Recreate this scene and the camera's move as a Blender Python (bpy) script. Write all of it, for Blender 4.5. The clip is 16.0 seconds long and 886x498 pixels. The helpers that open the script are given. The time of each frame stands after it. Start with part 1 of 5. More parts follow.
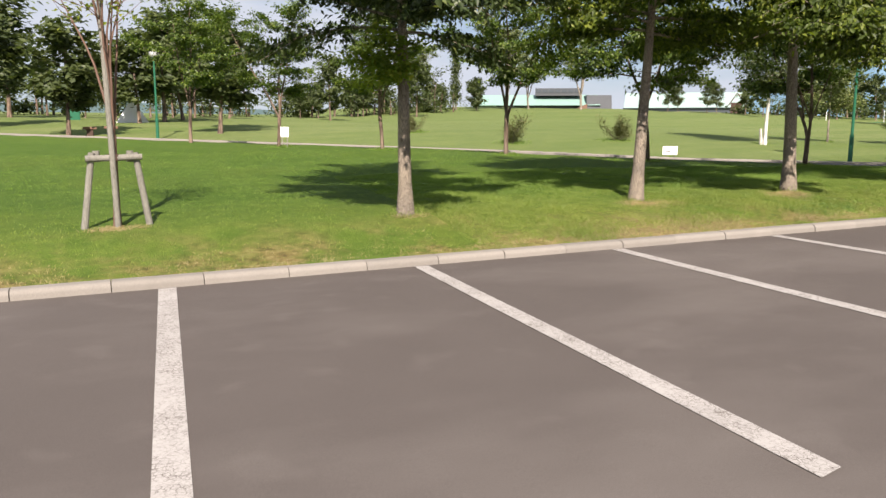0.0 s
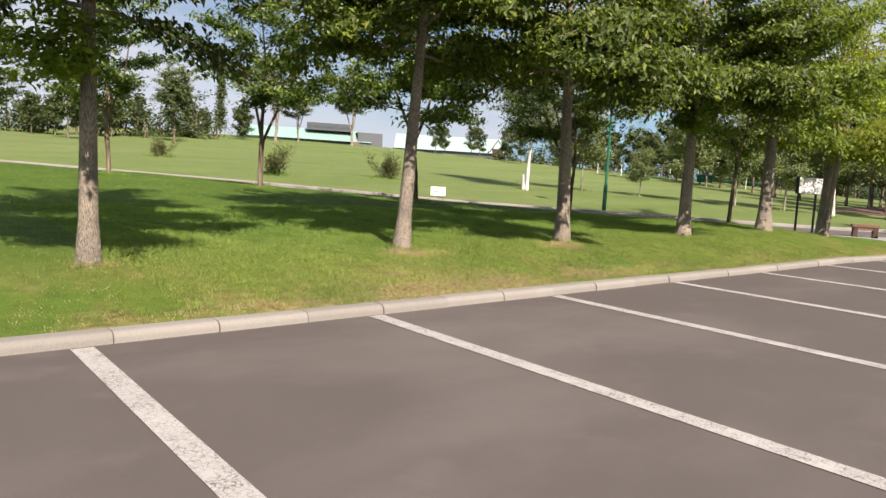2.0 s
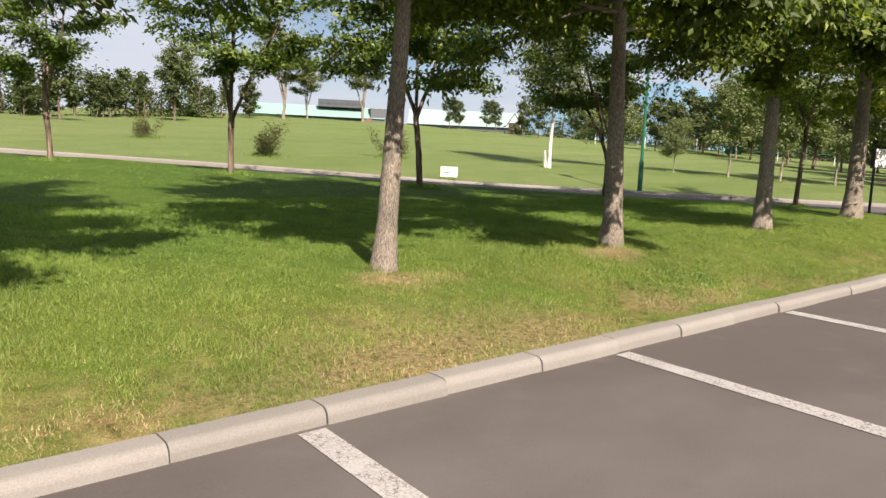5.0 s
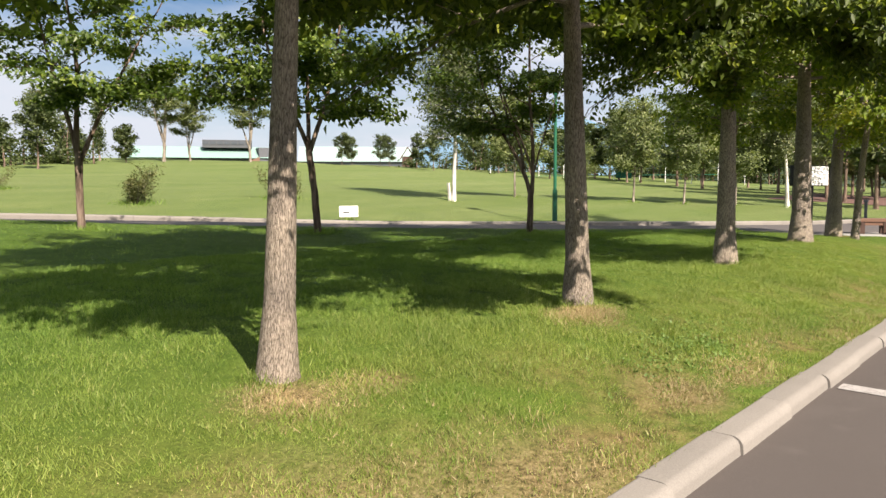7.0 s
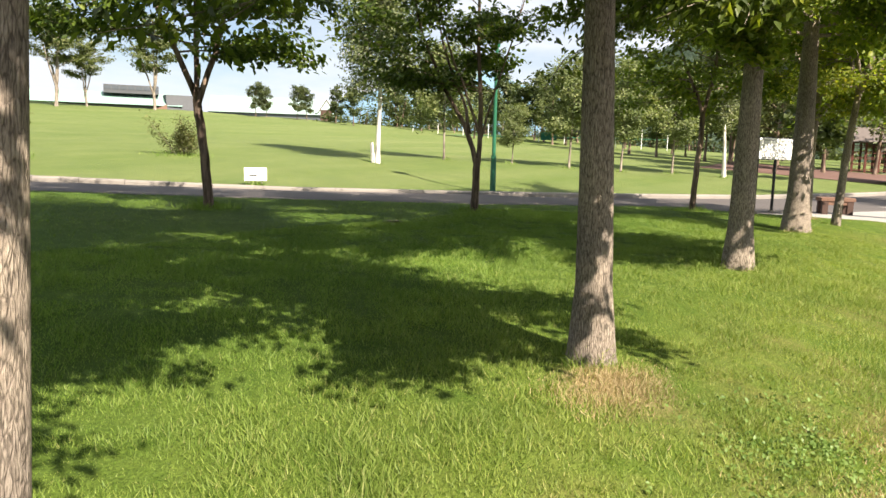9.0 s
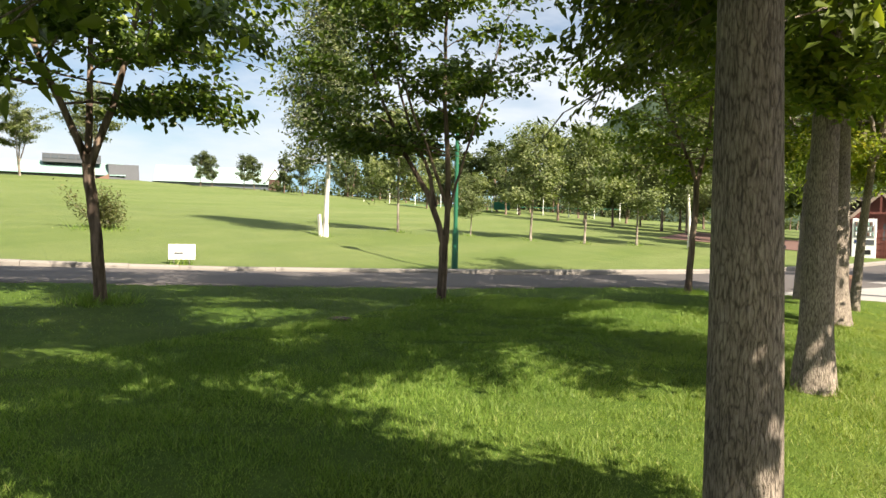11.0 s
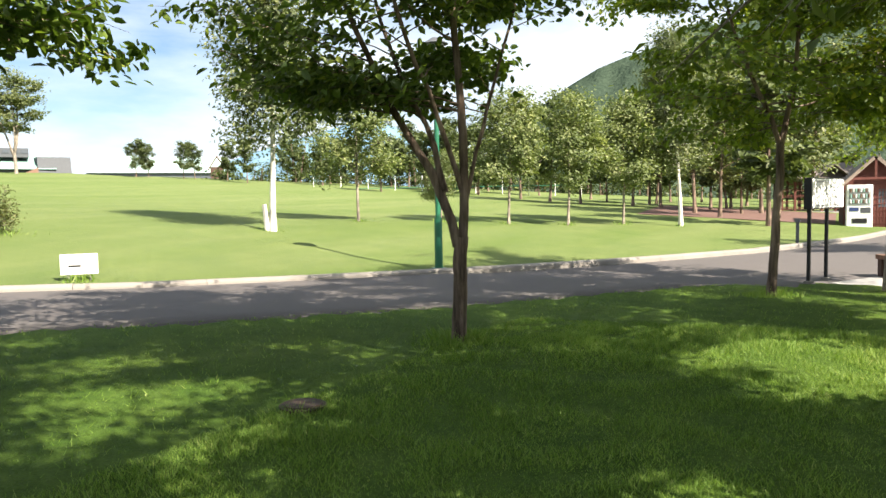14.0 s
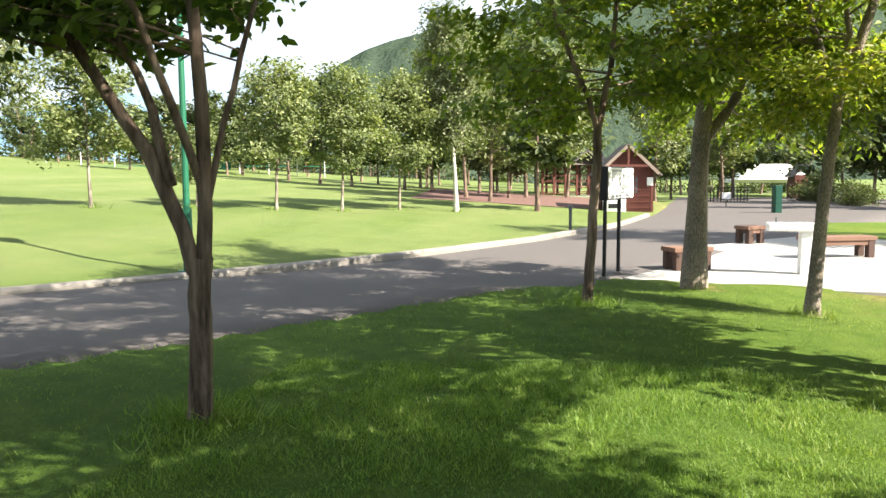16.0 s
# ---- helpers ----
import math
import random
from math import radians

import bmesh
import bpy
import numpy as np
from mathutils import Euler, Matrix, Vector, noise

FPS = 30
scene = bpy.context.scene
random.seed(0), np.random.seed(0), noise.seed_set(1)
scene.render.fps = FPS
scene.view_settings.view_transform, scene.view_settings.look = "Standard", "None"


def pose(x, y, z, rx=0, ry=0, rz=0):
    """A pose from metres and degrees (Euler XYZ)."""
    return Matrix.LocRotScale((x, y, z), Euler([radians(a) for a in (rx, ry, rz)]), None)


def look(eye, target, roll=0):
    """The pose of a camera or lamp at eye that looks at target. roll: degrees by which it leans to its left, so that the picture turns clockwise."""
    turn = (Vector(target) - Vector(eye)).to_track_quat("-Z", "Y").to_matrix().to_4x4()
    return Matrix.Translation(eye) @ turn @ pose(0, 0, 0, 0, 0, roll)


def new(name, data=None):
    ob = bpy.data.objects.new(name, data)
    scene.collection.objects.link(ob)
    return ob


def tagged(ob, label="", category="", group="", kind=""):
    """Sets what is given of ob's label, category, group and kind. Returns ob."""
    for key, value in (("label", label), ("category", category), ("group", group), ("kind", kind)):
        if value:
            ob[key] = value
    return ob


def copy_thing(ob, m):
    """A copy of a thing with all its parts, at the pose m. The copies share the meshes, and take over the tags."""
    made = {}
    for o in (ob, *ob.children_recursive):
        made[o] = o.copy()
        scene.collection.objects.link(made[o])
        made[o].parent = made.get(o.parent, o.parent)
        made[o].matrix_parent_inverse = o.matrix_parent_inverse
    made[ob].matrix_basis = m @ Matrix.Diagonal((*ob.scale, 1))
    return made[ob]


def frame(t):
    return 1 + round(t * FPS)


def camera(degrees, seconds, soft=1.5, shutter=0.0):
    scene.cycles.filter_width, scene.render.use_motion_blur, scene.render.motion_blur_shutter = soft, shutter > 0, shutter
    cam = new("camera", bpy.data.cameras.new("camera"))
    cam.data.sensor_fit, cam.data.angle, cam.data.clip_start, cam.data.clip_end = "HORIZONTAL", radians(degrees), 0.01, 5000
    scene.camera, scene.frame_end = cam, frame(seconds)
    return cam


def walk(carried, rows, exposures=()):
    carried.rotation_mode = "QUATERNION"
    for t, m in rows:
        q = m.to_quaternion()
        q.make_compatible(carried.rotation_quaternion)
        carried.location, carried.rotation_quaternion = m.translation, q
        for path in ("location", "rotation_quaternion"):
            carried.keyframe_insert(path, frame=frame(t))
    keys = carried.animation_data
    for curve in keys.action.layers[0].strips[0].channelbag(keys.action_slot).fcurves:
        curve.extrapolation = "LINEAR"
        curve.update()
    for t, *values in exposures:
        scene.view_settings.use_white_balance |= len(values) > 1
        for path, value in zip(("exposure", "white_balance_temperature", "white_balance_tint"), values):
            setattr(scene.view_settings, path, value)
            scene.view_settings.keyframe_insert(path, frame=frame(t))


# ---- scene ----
cam = camera(61.8, 16.0)
PATH = [
    (0, (-0.278, -0.165, 1.869), (0.516, 1.647, 1.575), 0.2),
    (0.5, (0.019, 0.31, 1.881), (1.063, 2.007, 1.702), 0.4),
    (1, (0.44, 0.729, 1.867), (1.508, 2.412, 1.701), 0.1),
    (1.5, (0.76, 1.138, 1.843), (1.945, 2.737, 1.655), 1.6),
    (2, (1.105, 1.542, 1.845), (2.42, 3.038, 1.663), 3.4),
    (2.5, (1.484, 1.875, 1.911), (2.769, 3.392, 1.698), 3.5),
    (3, (1.853, 2.307, 1.915), (3.149, 3.811, 1.673), 4.8),
    (3.5, (2.266, 2.658, 1.915), (3.615, 4.116, 1.682), 4.6),
    (3.7, (2.474, 2.807, 1.92), (3.808, 4.282, 1.703), 3.6),
    (5.8, (3.682, 4.58, 1.976), (4.951, 6.104, 1.72), 2.5),
    (6, (3.823, 4.772, 1.966), (5.187, 6.214, 1.716), 2.4),
    (6.5, (4.254, 5.187, 2.0), (5.677, 6.577, 1.796), 1.0),
    (7, (4.578, 5.614, 2.003), (6.059, 6.949, 1.85), -0.3),
    (7.5, (5.029, 6.106, 1.963), (6.579, 7.353, 1.749), 0.3),
    (8, (5.56, 6.544, 2.031), (7.112, 7.781, 1.791), 0.3),
    (8.5, (5.961, 7.099, 2.057), (7.554, 8.289, 1.845), 1.3),
    (9, (6.4, 7.41, 2.176), (8.011, 8.565, 1.909), 1.4),
    (9.2, (6.548, 7.518, 2.191), (8.167, 8.675, 1.99), 2.3),
    (11.3, (8.325, 8.987, 2.262), (10.037, 10.019, 2.199), 1.9),
    (11.5, (8.495, 9.136, 2.296), (10.221, 10.146, 2.238), 2.4),
    (11.6, (8.588, 9.205, 2.348), (10.316, 10.211, 2.286), 1.7),
    (12, (9.005, 9.538, 2.279), (10.743, 10.527, 2.229), -0.8),
    (12.5, (9.372, 9.989, 2.296), (11.072, 11.042, 2.243), -0.7),
    (13, (9.772, 10.31, 2.368), (11.49, 11.33, 2.285), 1.3),
    (13.5, (10.287, 10.616, 2.383), (12.032, 11.586, 2.262), -0.6),
    (14, (10.742, 11.034, 2.351), (12.501, 11.978, 2.221), -1.0),
    (14.5, (11.109, 11.311, 2.396), (12.92, 12.148, 2.249), -0.4),
    (15, (11.634, 11.492, 2.484), (13.481, 12.249, 2.35), -1.6),
    (15.5, (12.119, 11.701, 2.44), (14.028, 12.265, 2.245), -1.6),
    (16, (12.632, 11.848, 2.447), (14.59, 12.209, 2.258), -0.3),
]
EXPOSURES = [(0, 1.08, 6650, 15), (3.5, 1.10, 6700, 15), (7, 1.24, 6800, 14), (9, 1.58, 6950, 12), (11.5, 1.56, 7000, 10), (13.5, 1.76, 6780, 9), (16, 2.08, 6600, 8)]
walk(cam, [(t, look(eye, target, roll)) for t, eye, target, roll in PATH], EXPOSURES)

# ---- daylight ----
SUN_AZ, SUN_EL = radians(197), radians(40.5)
sun_way = Vector((math.sin(SUN_AZ) * math.cos(SUN_EL), math.cos(SUN_AZ) * math.cos(SUN_EL), math.sin(SUN_EL)))
world = bpy.data.worlds.new("sky")
scene.world = world
world.use_nodes = True
wn, wl = world.node_tree.nodes, world.node_tree.links
wn.clear()
w_out, w_bg = wn.new("ShaderNodeOutputWorld"), wn.new("ShaderNodeBackground")
w_sky, w_co, w_map = wn.new("ShaderNodeTexSky"), wn.new("ShaderNodeTexCoord"), wn.new("ShaderNodeMapping")
w_noise, w_ramp, w_mix = wn.new("ShaderNodeTexNoise"), wn.new("ShaderNodeValToRGB"), wn.new("ShaderNodeMix")
w_sky.sky_type, w_sky.sun_disc = "NISHITA", False
w_sky.sun_elevation, w_sky.sun_rotation = SUN_EL, SUN_AZ
w_sky.air_density, w_sky.dust_density = 1.0, 0.6
w_map.inputs["Scale"].default_value = (1.0, 1.0, 3.6)
w_map.inputs["Location"].default_value = (0.35, 0.1, 0.0)
w_noise.inputs["Scale"].default_value = 1.7
w_noise.inputs["Detail"].default_value = 7
w_noise.inputs["Roughness"].default_value = 0.55
w_ramp.color_ramp.elements[0].position, w_ramp.color_ramp.elements[1].position = 0.33, 0.53
w_blue = wn.new("ShaderNodeMix")
w_blue.data_type, w_blue.blend_type = "RGBA", "MULTIPLY"
w_blue.inputs[0].default_value, w_blue.inputs[7].default_value = 1.0, (0.86, 1.04, 1.2, 1)
w_mix.data_type = "RGBA"
w_mix.inputs[7].default_value = (8.8, 9.7, 11.0, 1)
w_bg.inputs["Strength"].default_value = 0.036
wl.new(w_co.outputs["Generated"], w_map.inputs["Vector"])
wl.new(w_map.outputs["Vector"], w_noise.inputs["Vector"])
wl.new(w_noise.outputs["Fac"], w_ramp.inputs["Fac"])
wl.new(w_ramp.outputs["Color"], w_mix.inputs[0])
wl.new(w_sky.outputs["Color"], w_blue.inputs[6])
wl.new(w_blue.outputs[2], w_mix.inputs[6])
wl.new(w_mix.outputs[2], w_bg.inputs["Color"])
wl.new(w_bg.outputs["Background"], w_out.inputs["Surface"])
sun = new("sun", bpy.data.lights.new("sun", "SUN"))
sun.data.energy, sun.data.angle, sun.data.color = 5.0, radians(0.55), (1.0, 0.91, 0.79)
sun.matrix_world = look(sun_way * 60, (0, 0, 0))


# ---- materials ----
def blank(name):
    m = bpy.data.materials.new(name)
    m.use_nodes = True
    nt = m.node_tree
    nt.nodes.clear()
    out, bsdf = nt.nodes.new("ShaderNodeOutputMaterial"), nt.nodes.new("ShaderNodeBsdfPrincipled")
    nt.links.new(bsdf.outputs["BSDF"], out.inputs["Surface"])
    return m, nt, bsdf, out


def noise_node(nt, vec, scale, detail=4.0, rough=0.6):
    n = nt.nodes.new("ShaderNodeTexNoise")
    n.inputs["Scale"].default_value, n.inputs["Detail"].default_value, n.inputs["Roughness"].default_value = scale, detail, rough
    nt.links.new(vec, n.inputs["Vector"])
    return n.outputs["Fac"]


def noise_vec(nt, vec, scale):
    n = nt.nodes.new("ShaderNodeTexNoise")
    n.inputs["Scale"].default_value = scale
    nt.links.new(vec, n.inputs["Vector"])
    return n.outputs["Color"]


def ramp_node(nt, fac, stops):
    r = nt.nodes.new("ShaderNodeValToRGB")
    el = r.color_ramp.elements
    while len(el) < len(stops):
        el.new(0.5)
    for e, (p, c) in zip(el, stops):
        e.position, e.color = p, (*c, 1)
    nt.links.new(fac, r.inputs["Fac"])
    return r.outputs["Color"]


def mix_node(nt, fac, a, b, mode="MIX"):
    m = nt.nodes.new("ShaderNodeMix")
    m.data_type, m.blend_type = "RGBA", mode
    for k, v in ((0, fac), (6, a), (7, b)):
        if isinstance(v, (int, float)):
            m.inputs[k].default_value = v
        elif isinstance(v, tuple):
            m.inputs[k].default_value = (*v, 1)
        else:
            nt.links.new(v, m.inputs[k])
    return m.outputs[2]


def math_node(nt, op, a, b=0.0, clamp=False):
    m = nt.nodes.new("ShaderNodeMath")
    m.operation, m.use_clamp = op, clamp
    for k, v in enumerate((a, b)):
        if isinstance(v, (int, float)):
            m.inputs[k].default_value = v
        else:
            nt.links.new(v, m.inputs[k])
    return m.outputs[0]


def place_vec(nt, scale=(1, 1, 1)):
    """World place as a texture vector, so that copies and pieces differ."""
    g, m = nt.nodes.new("ShaderNodeNewGeometry"), nt.nodes.new("ShaderNodeMapping")
    m.inputs["Scale"].default_value = scale
    nt.links.new(g.outputs["Position"], m.inputs["Vector"])
    return m.outputs["Vector"]


def surface(name, low, high, scale=3.0, fine=60.0, rough=0.8, bump=0.3, deep=0.01, stretch=(1, 1, 1), metal=0.0, spec=0.3, vary=0.0):
    """A surface with stains at one scale, grain at another and a fine relief."""
    m, nt, bsdf, _ = blank(name)
    vec = place_vec(nt, stretch)
    a, b = noise_node(nt, vec, scale), noise_node(nt, vec, fine, 3)
    col = mix_node(nt, a, low, high)
    col = mix_node(nt, 0.35, col, ramp_node(nt, b, ((0.25, tuple(0.6 * c for c in low)), (0.75, tuple(min(1, 1.25 * c) for c in high)))))
    if vary:
        oi = nt.nodes.new("ShaderNodeObjectInfo")
        col = mix_node(nt, 1.0, col, ramp_node(nt, oi.outputs["Random"], ((0, (1 - vary,) * 3), (1, (1 + vary,) * 3))), "MULTIPLY")
    nt.links.new(col, bsdf.inputs["Base Color"])
    bsdf.inputs["Roughness"].default_value, bsdf.inputs["Metallic"].default_value = rough, metal
    bsdf.inputs["Specular IOR Level"].default_value = spec
    if bump:
        bp = nt.nodes.new("ShaderNodeBump")
        bp.inputs["Strength"].default_value, bp.inputs["Distance"].default_value = bump, deep
        nt.links.new(b, bp.inputs["Height"])
        nt.links.new(bp.outputs["Normal"], bsdf.inputs["Normal"])
    return m


def leaf_material(name, dark, light, yellow=None, share=0.0, clear=0.35, gloss=0.5, spec=0.35):
    m, nt, bsdf, out = blank(name)
    g = nt.nodes.new("ShaderNodeNewGeometry")
    rnd = g.outputs["Random Per Island"]
    stops = [(0.0, dark), (1.0 - max(share, 0.001), light)]
    if yellow:
        stops.append((1.0, yellow))
    col = ramp_node(nt, rnd, stops)
    big = noise_node(nt, place_vec(nt), 0.9, 3)
    col = mix_node(nt, 1.0, col, ramp_node(nt, big, ((0.3, (0.75, 0.8, 0.75)), (0.7, (1.2, 1.15, 1.1)))), "MULTIPLY")
    nt.links.new(col, bsdf.inputs["Base Color"])
    bsdf.inputs["Roughness"].default_value, bsdf.inputs["Specular IOR Level"].default_value = gloss, spec
    tr, mx = nt.nodes.new("ShaderNodeBsdfTranslucent"), nt.nodes.new("ShaderNodeMixShader")
    nt.links.new(mix_node(nt, 1.0, col, (1.5, 1.6, 0.7), "MULTIPLY"), tr.inputs["Color"])
    mx.inputs[0].default_value = clear
    nt.links.new(bsdf.outputs["BSDF"], mx.inputs[1])
    nt.links.new(tr.outputs["BSDF"], mx.inputs[2])
    nt.links.new(mx.outputs[0], out.inputs["Surface"])
    return m


def bark_material(name, low, high, ridge=58.0, deep=0.014, dim=0.3, tall=0.13, plates=0):
    m, nt, bsdf, _ = blank(name)
    co = nt.nodes.new("ShaderNodeTexCoord")
    mp = nt.nodes.new("ShaderNodeMapping")
    mp.inputs["Scale"].default_value = (1, 1, tall)
    nt.links.new(co.outputs["Object"], mp.inputs["Vector"])
    f = noise_node(nt, mp.outputs["Vector"], ridge, 5, 0.65)
    if plates:
        vo = nt.nodes.new("ShaderNodeTexVoronoi")
        vo.feature = "DISTANCE_TO_EDGE"
        vo.inputs["Scale"].default_value = plates
        nt.links.new(mix_node(nt, 0.02, mp.outputs["Vector"], noise_vec(nt, mp.outputs["Vector"], 30)), vo.inputs["Vector"])
        f = math_node(nt, "ADD", math_node(nt, "MULTIPLY", f, 0.75), math_node(nt, "MULTIPLY", ramp_node(nt, vo.outputs["Distance"], ((0.0, (0, 0, 0)), (0.16, (1, 1, 1)))), 0.14))
    big = noise_node(nt, place_vec(nt), 2.2, 3)
    col = ramp_node(nt, f, ((0.34, tuple(dim * c for c in low)), (0.48, low), (0.66, high)))
    col = mix_node(nt, 1.0, col, ramp_node(nt, big, ((0.3, (0.7, 0.7, 0.72)), (0.7, (1.2, 1.18, 1.12)))), "MULTIPLY")
    nt.links.new(col, bsdf.inputs["Base Color"])
    bsdf.inputs["Roughness"].default_value, bsdf.inputs["Specular IOR Level"].default_value = 0.9, 0.15
    bp = nt.nodes.new("ShaderNodeBump")
    bp.inputs["Strength"].default_value, bp.inputs["Distance"].default_value = 1.0, deep
    nt.links.new(f, bp.inputs["Height"])
    nt.links.new(bp.outputs["Normal"], bsdf.inputs["Normal"])
    return m


def lawn_material():
    m, nt, bsdf, _ = blank("lawn")
    vec = place_vec(nt)
    fine, mid, big = noise_node(nt, vec, 55, 4, 0.7), noise_node(nt, vec, 4.5, 4), noise_node(nt, vec, 0.35, 4)
    col = ramp_node(nt, mid, ((0.3, (0.074, 0.132, 0.020)), (0.7, (0.120, 0.178, 0.033))))
    col = mix_node(nt, ramp_node(nt, big, ((0.48, (0, 0, 0)), (0.75, (0.5, 0.5, 0.5)))), col, (0.145, 0.168, 0.032))
    sep = nt.nodes.new("ShaderNodeSeparateXYZ")
    nt.links.new(vec, sep.inputs["Vector"])
    # lusher away from the car park, with tree shade painted in as darker green
    lush_shade = math_node(nt, "MULTIPLY", math_node(nt, "SUBTRACT", sep.outputs["Y"], 8.8), 0.4, True)
    col = mix_node(nt, math_node(nt, "MULTIPLY", lush_shade, 0.5), col, ramp_node(nt, mid, ((0.3, (0.032, 0.080, 0.012)), (0.7, (0.062, 0.124, 0.022)))))
    # the mown field beyond the footpath is paler
    beyond = math_node(nt, "ADD", math_node(nt, "MULTIPLY", sep.outputs["X"], 0.7), sep.outputs["Y"])
    beyond = math_node(nt, "MULTIPLY", math_node(nt, "SUBTRACT", beyond, 30.5), 0.25, True)
    streak = noise_node(nt, place_vec(nt, (0.05, 0.35, 0.1)), 1.0, 4)
    col = mix_node(nt, beyond, col, ramp_node(nt, streak, ((0.3, (0.113, 0.163, 0.049)), (0.7, (0.163, 0.202, 0.082)))))
    worn = noise_node(nt, vec, 0.8, 6, 0.65)
    col = mix_node(nt, 1.0, col, ramp_node(nt, worn, ((0.3, (0.86, 0.90, 0.88)), (0.72, (1.14, 1.08, 1.1)))), "MULTIPLY")
    # straw and bare soil in a ragged belt beside the kerb
    belt = math_node(nt, "SUBTRACT", 1.0, math_node(nt, "MULTIPLY", math_node(nt, "ABSOLUTE", math_node(nt, "SUBTRACT", sep.outputs["Y"], 7.4)), 0.6), True)
    patch = noise_node(nt, vec, 1.1, 5, 0.65)
    dry = math_node(nt, "MULTIPLY", belt, ramp_node(nt, patch, ((0.42, (0, 0, 0)), (0.62, (1, 1, 1)))), True)
    col = mix_node(nt, dry, col, ramp_node(nt, noise_node(nt, vec, 7, 5), ((0.36, (0.095, 0.065, 0.035)), (0.48, (0.21, 0.16, 0.07)), (0.65, (0.29, 0.235, 0.11)))))
    for sx, sy, sr in ((6.88, 8.80, 0.36), (9.95, 8.84, 0.36), (8.94, 7.55, 0.36), (7.45, 8.7, 0.22), (9.75, 7.42, 0.34), (6.4, 7.6, 0.72), (7.3, 7.42, 0.6), (5.6, 7.5, 0.55), (4.9, 7.35, 0.4)):
        d = nt.nodes.new("ShaderNodeVectorMath")
        d.operation = "DISTANCE"
        nt.links.new(mix_node(nt, 0.22, vec, noise_vec(nt, vec, 9)), d.inputs[0])
        d.inputs[1].default_value = (sx * 0.78 + 0.11, sy * 0.78 + 0.11, 0.8)
        spot = math_node(nt, "SUBTRACT", 1.0, math_node(nt, "MULTIPLY", d.outputs["Value"], 1.0 / (sr * 0.95)), True)
        col = mix_node(nt, math_node(nt, "MULTIPLY", spot, 1.3, True), col, ramp_node(nt, noise_node(nt, vec, 22, 4, 0.7), ((0.36, (0.085, 0.062, 0.034)), (0.46, (0.20, 0.155, 0.075)), (0.62, (0.31, 0.245, 0.135)))))
    col = mix_node(nt, 1.0, col, ramp_node(nt, fine, ((0.25, (0.55, 0.58, 0.5)), (0.75, (1.35, 1.3, 1.25)))), "MULTIPLY")
    nt.links.new(col, bsdf.inputs["Base Color"])
    bsdf.inputs["Roughness"].default_value, bsdf.inputs["Specular IOR Level"].default_value = 0.85, 0.1
    bp = nt.nodes.new("ShaderNodeBump")
    bp.inputs["Strength"].default_value, bp.inputs["Distance"].default_value = 0.8, 0.04
    nt.links.new(fine, bp.inputs["Height"])
    nt.links.new(bp.outputs["Normal"], bsdf.inputs["Normal"])
    return m


M_LAWN = lawn_material()
def blade_material():
    """Grass blades: yellower by the car park, lush under the trees with a painted shade tint."""
    m = leaf_material("grass_blade", (0.112, 0.178, 0.030), (0.250, 0.302, 0.082), (0.36, 0.345, 0.15), 0.09, 0.35, 0.55, 0.28)
    nt = m.node_tree
    sep = nt.nodes.new("ShaderNodeSeparateXYZ")
    nt.links.new(place_vec(nt), sep.inputs["Vector"])
    lush_shade = math_node(nt, "MULTIPLY", math_node(nt, "SUBTRACT", sep.outputs["Y"], 8.8), 0.4, True)
    for node in [n for n in nt.nodes if n.type in ("BSDF_PRINCIPLED", "BSDF_TRANSLUCENT")]:
        socket = node.inputs["Base Color" if node.type == "BSDF_PRINCIPLED" else "Color"]
        nt.links.new(mix_node(nt, lush_shade, socket.links[0].from_socket, mix_node(nt, 1.0, socket.links[0].from_socket, (0.80, 0.96, 0.83), "MULTIPLY")), socket)
    return m


M_BLADE = blade_material()
M_STRAW = leaf_material("straw", (0.26, 0.195, 0.10), (0.42, 0.34, 0.20), None, 0, 0.2)
M_CLOVER = leaf_material("clover_leaf", (0.095, 0.165, 0.034), (0.145, 0.222, 0.06), None, 0, 0.2)
def asphalt_material(name, low, high, pale):
    m, nt, bsdf, _ = blank(name)
    vec = place_vec(nt)
    fine, mid, big = noise_node(nt, vec, 190, 3, 0.7), noise_node(nt, vec, 1.3, 5, 0.6), noise_node(nt, place_vec(nt, (0.5, 1.0, 1)), 0.55, 4)
    col = mix_node(nt, mid, low, high)
    col = mix_node(nt, ramp_node(nt, big, ((0.48, (0, 0, 0)), (0.70, (0.75, 0.75, 0.75)))), col, pale)
    spot = noise_node(nt, vec, 3.2, 2, 0.4)
    col = mix_node(nt, ramp_node(nt, spot, ((0.62, (0, 0, 0)), (0.74, (0.28, 0.28, 0.28)))), col, pale)
    col = mix_node(nt, 1.0, col, ramp_node(nt, fine, ((0.25, (0.78, 0.78, 0.78)), (0.75, (1.2, 1.2, 1.2)))), "MULTIPLY")
    nt.links.new(col, bsdf.inputs["Base Color"])
    bsdf.inputs["Roughness"].default_value, bsdf.inputs["Specular IOR Level"].default_value = 0.88, 0.2
    bp = nt.nodes.new("ShaderNodeBump")
    bp.inputs["Strength"].default_value, bp.inputs["Distance"].default_value = 0.35, 0.004
    nt.links.new(fine, bp.inputs["Height"])
    nt.links.new(bp.outputs["Normal"], bsdf.inputs["Normal"])
    return m


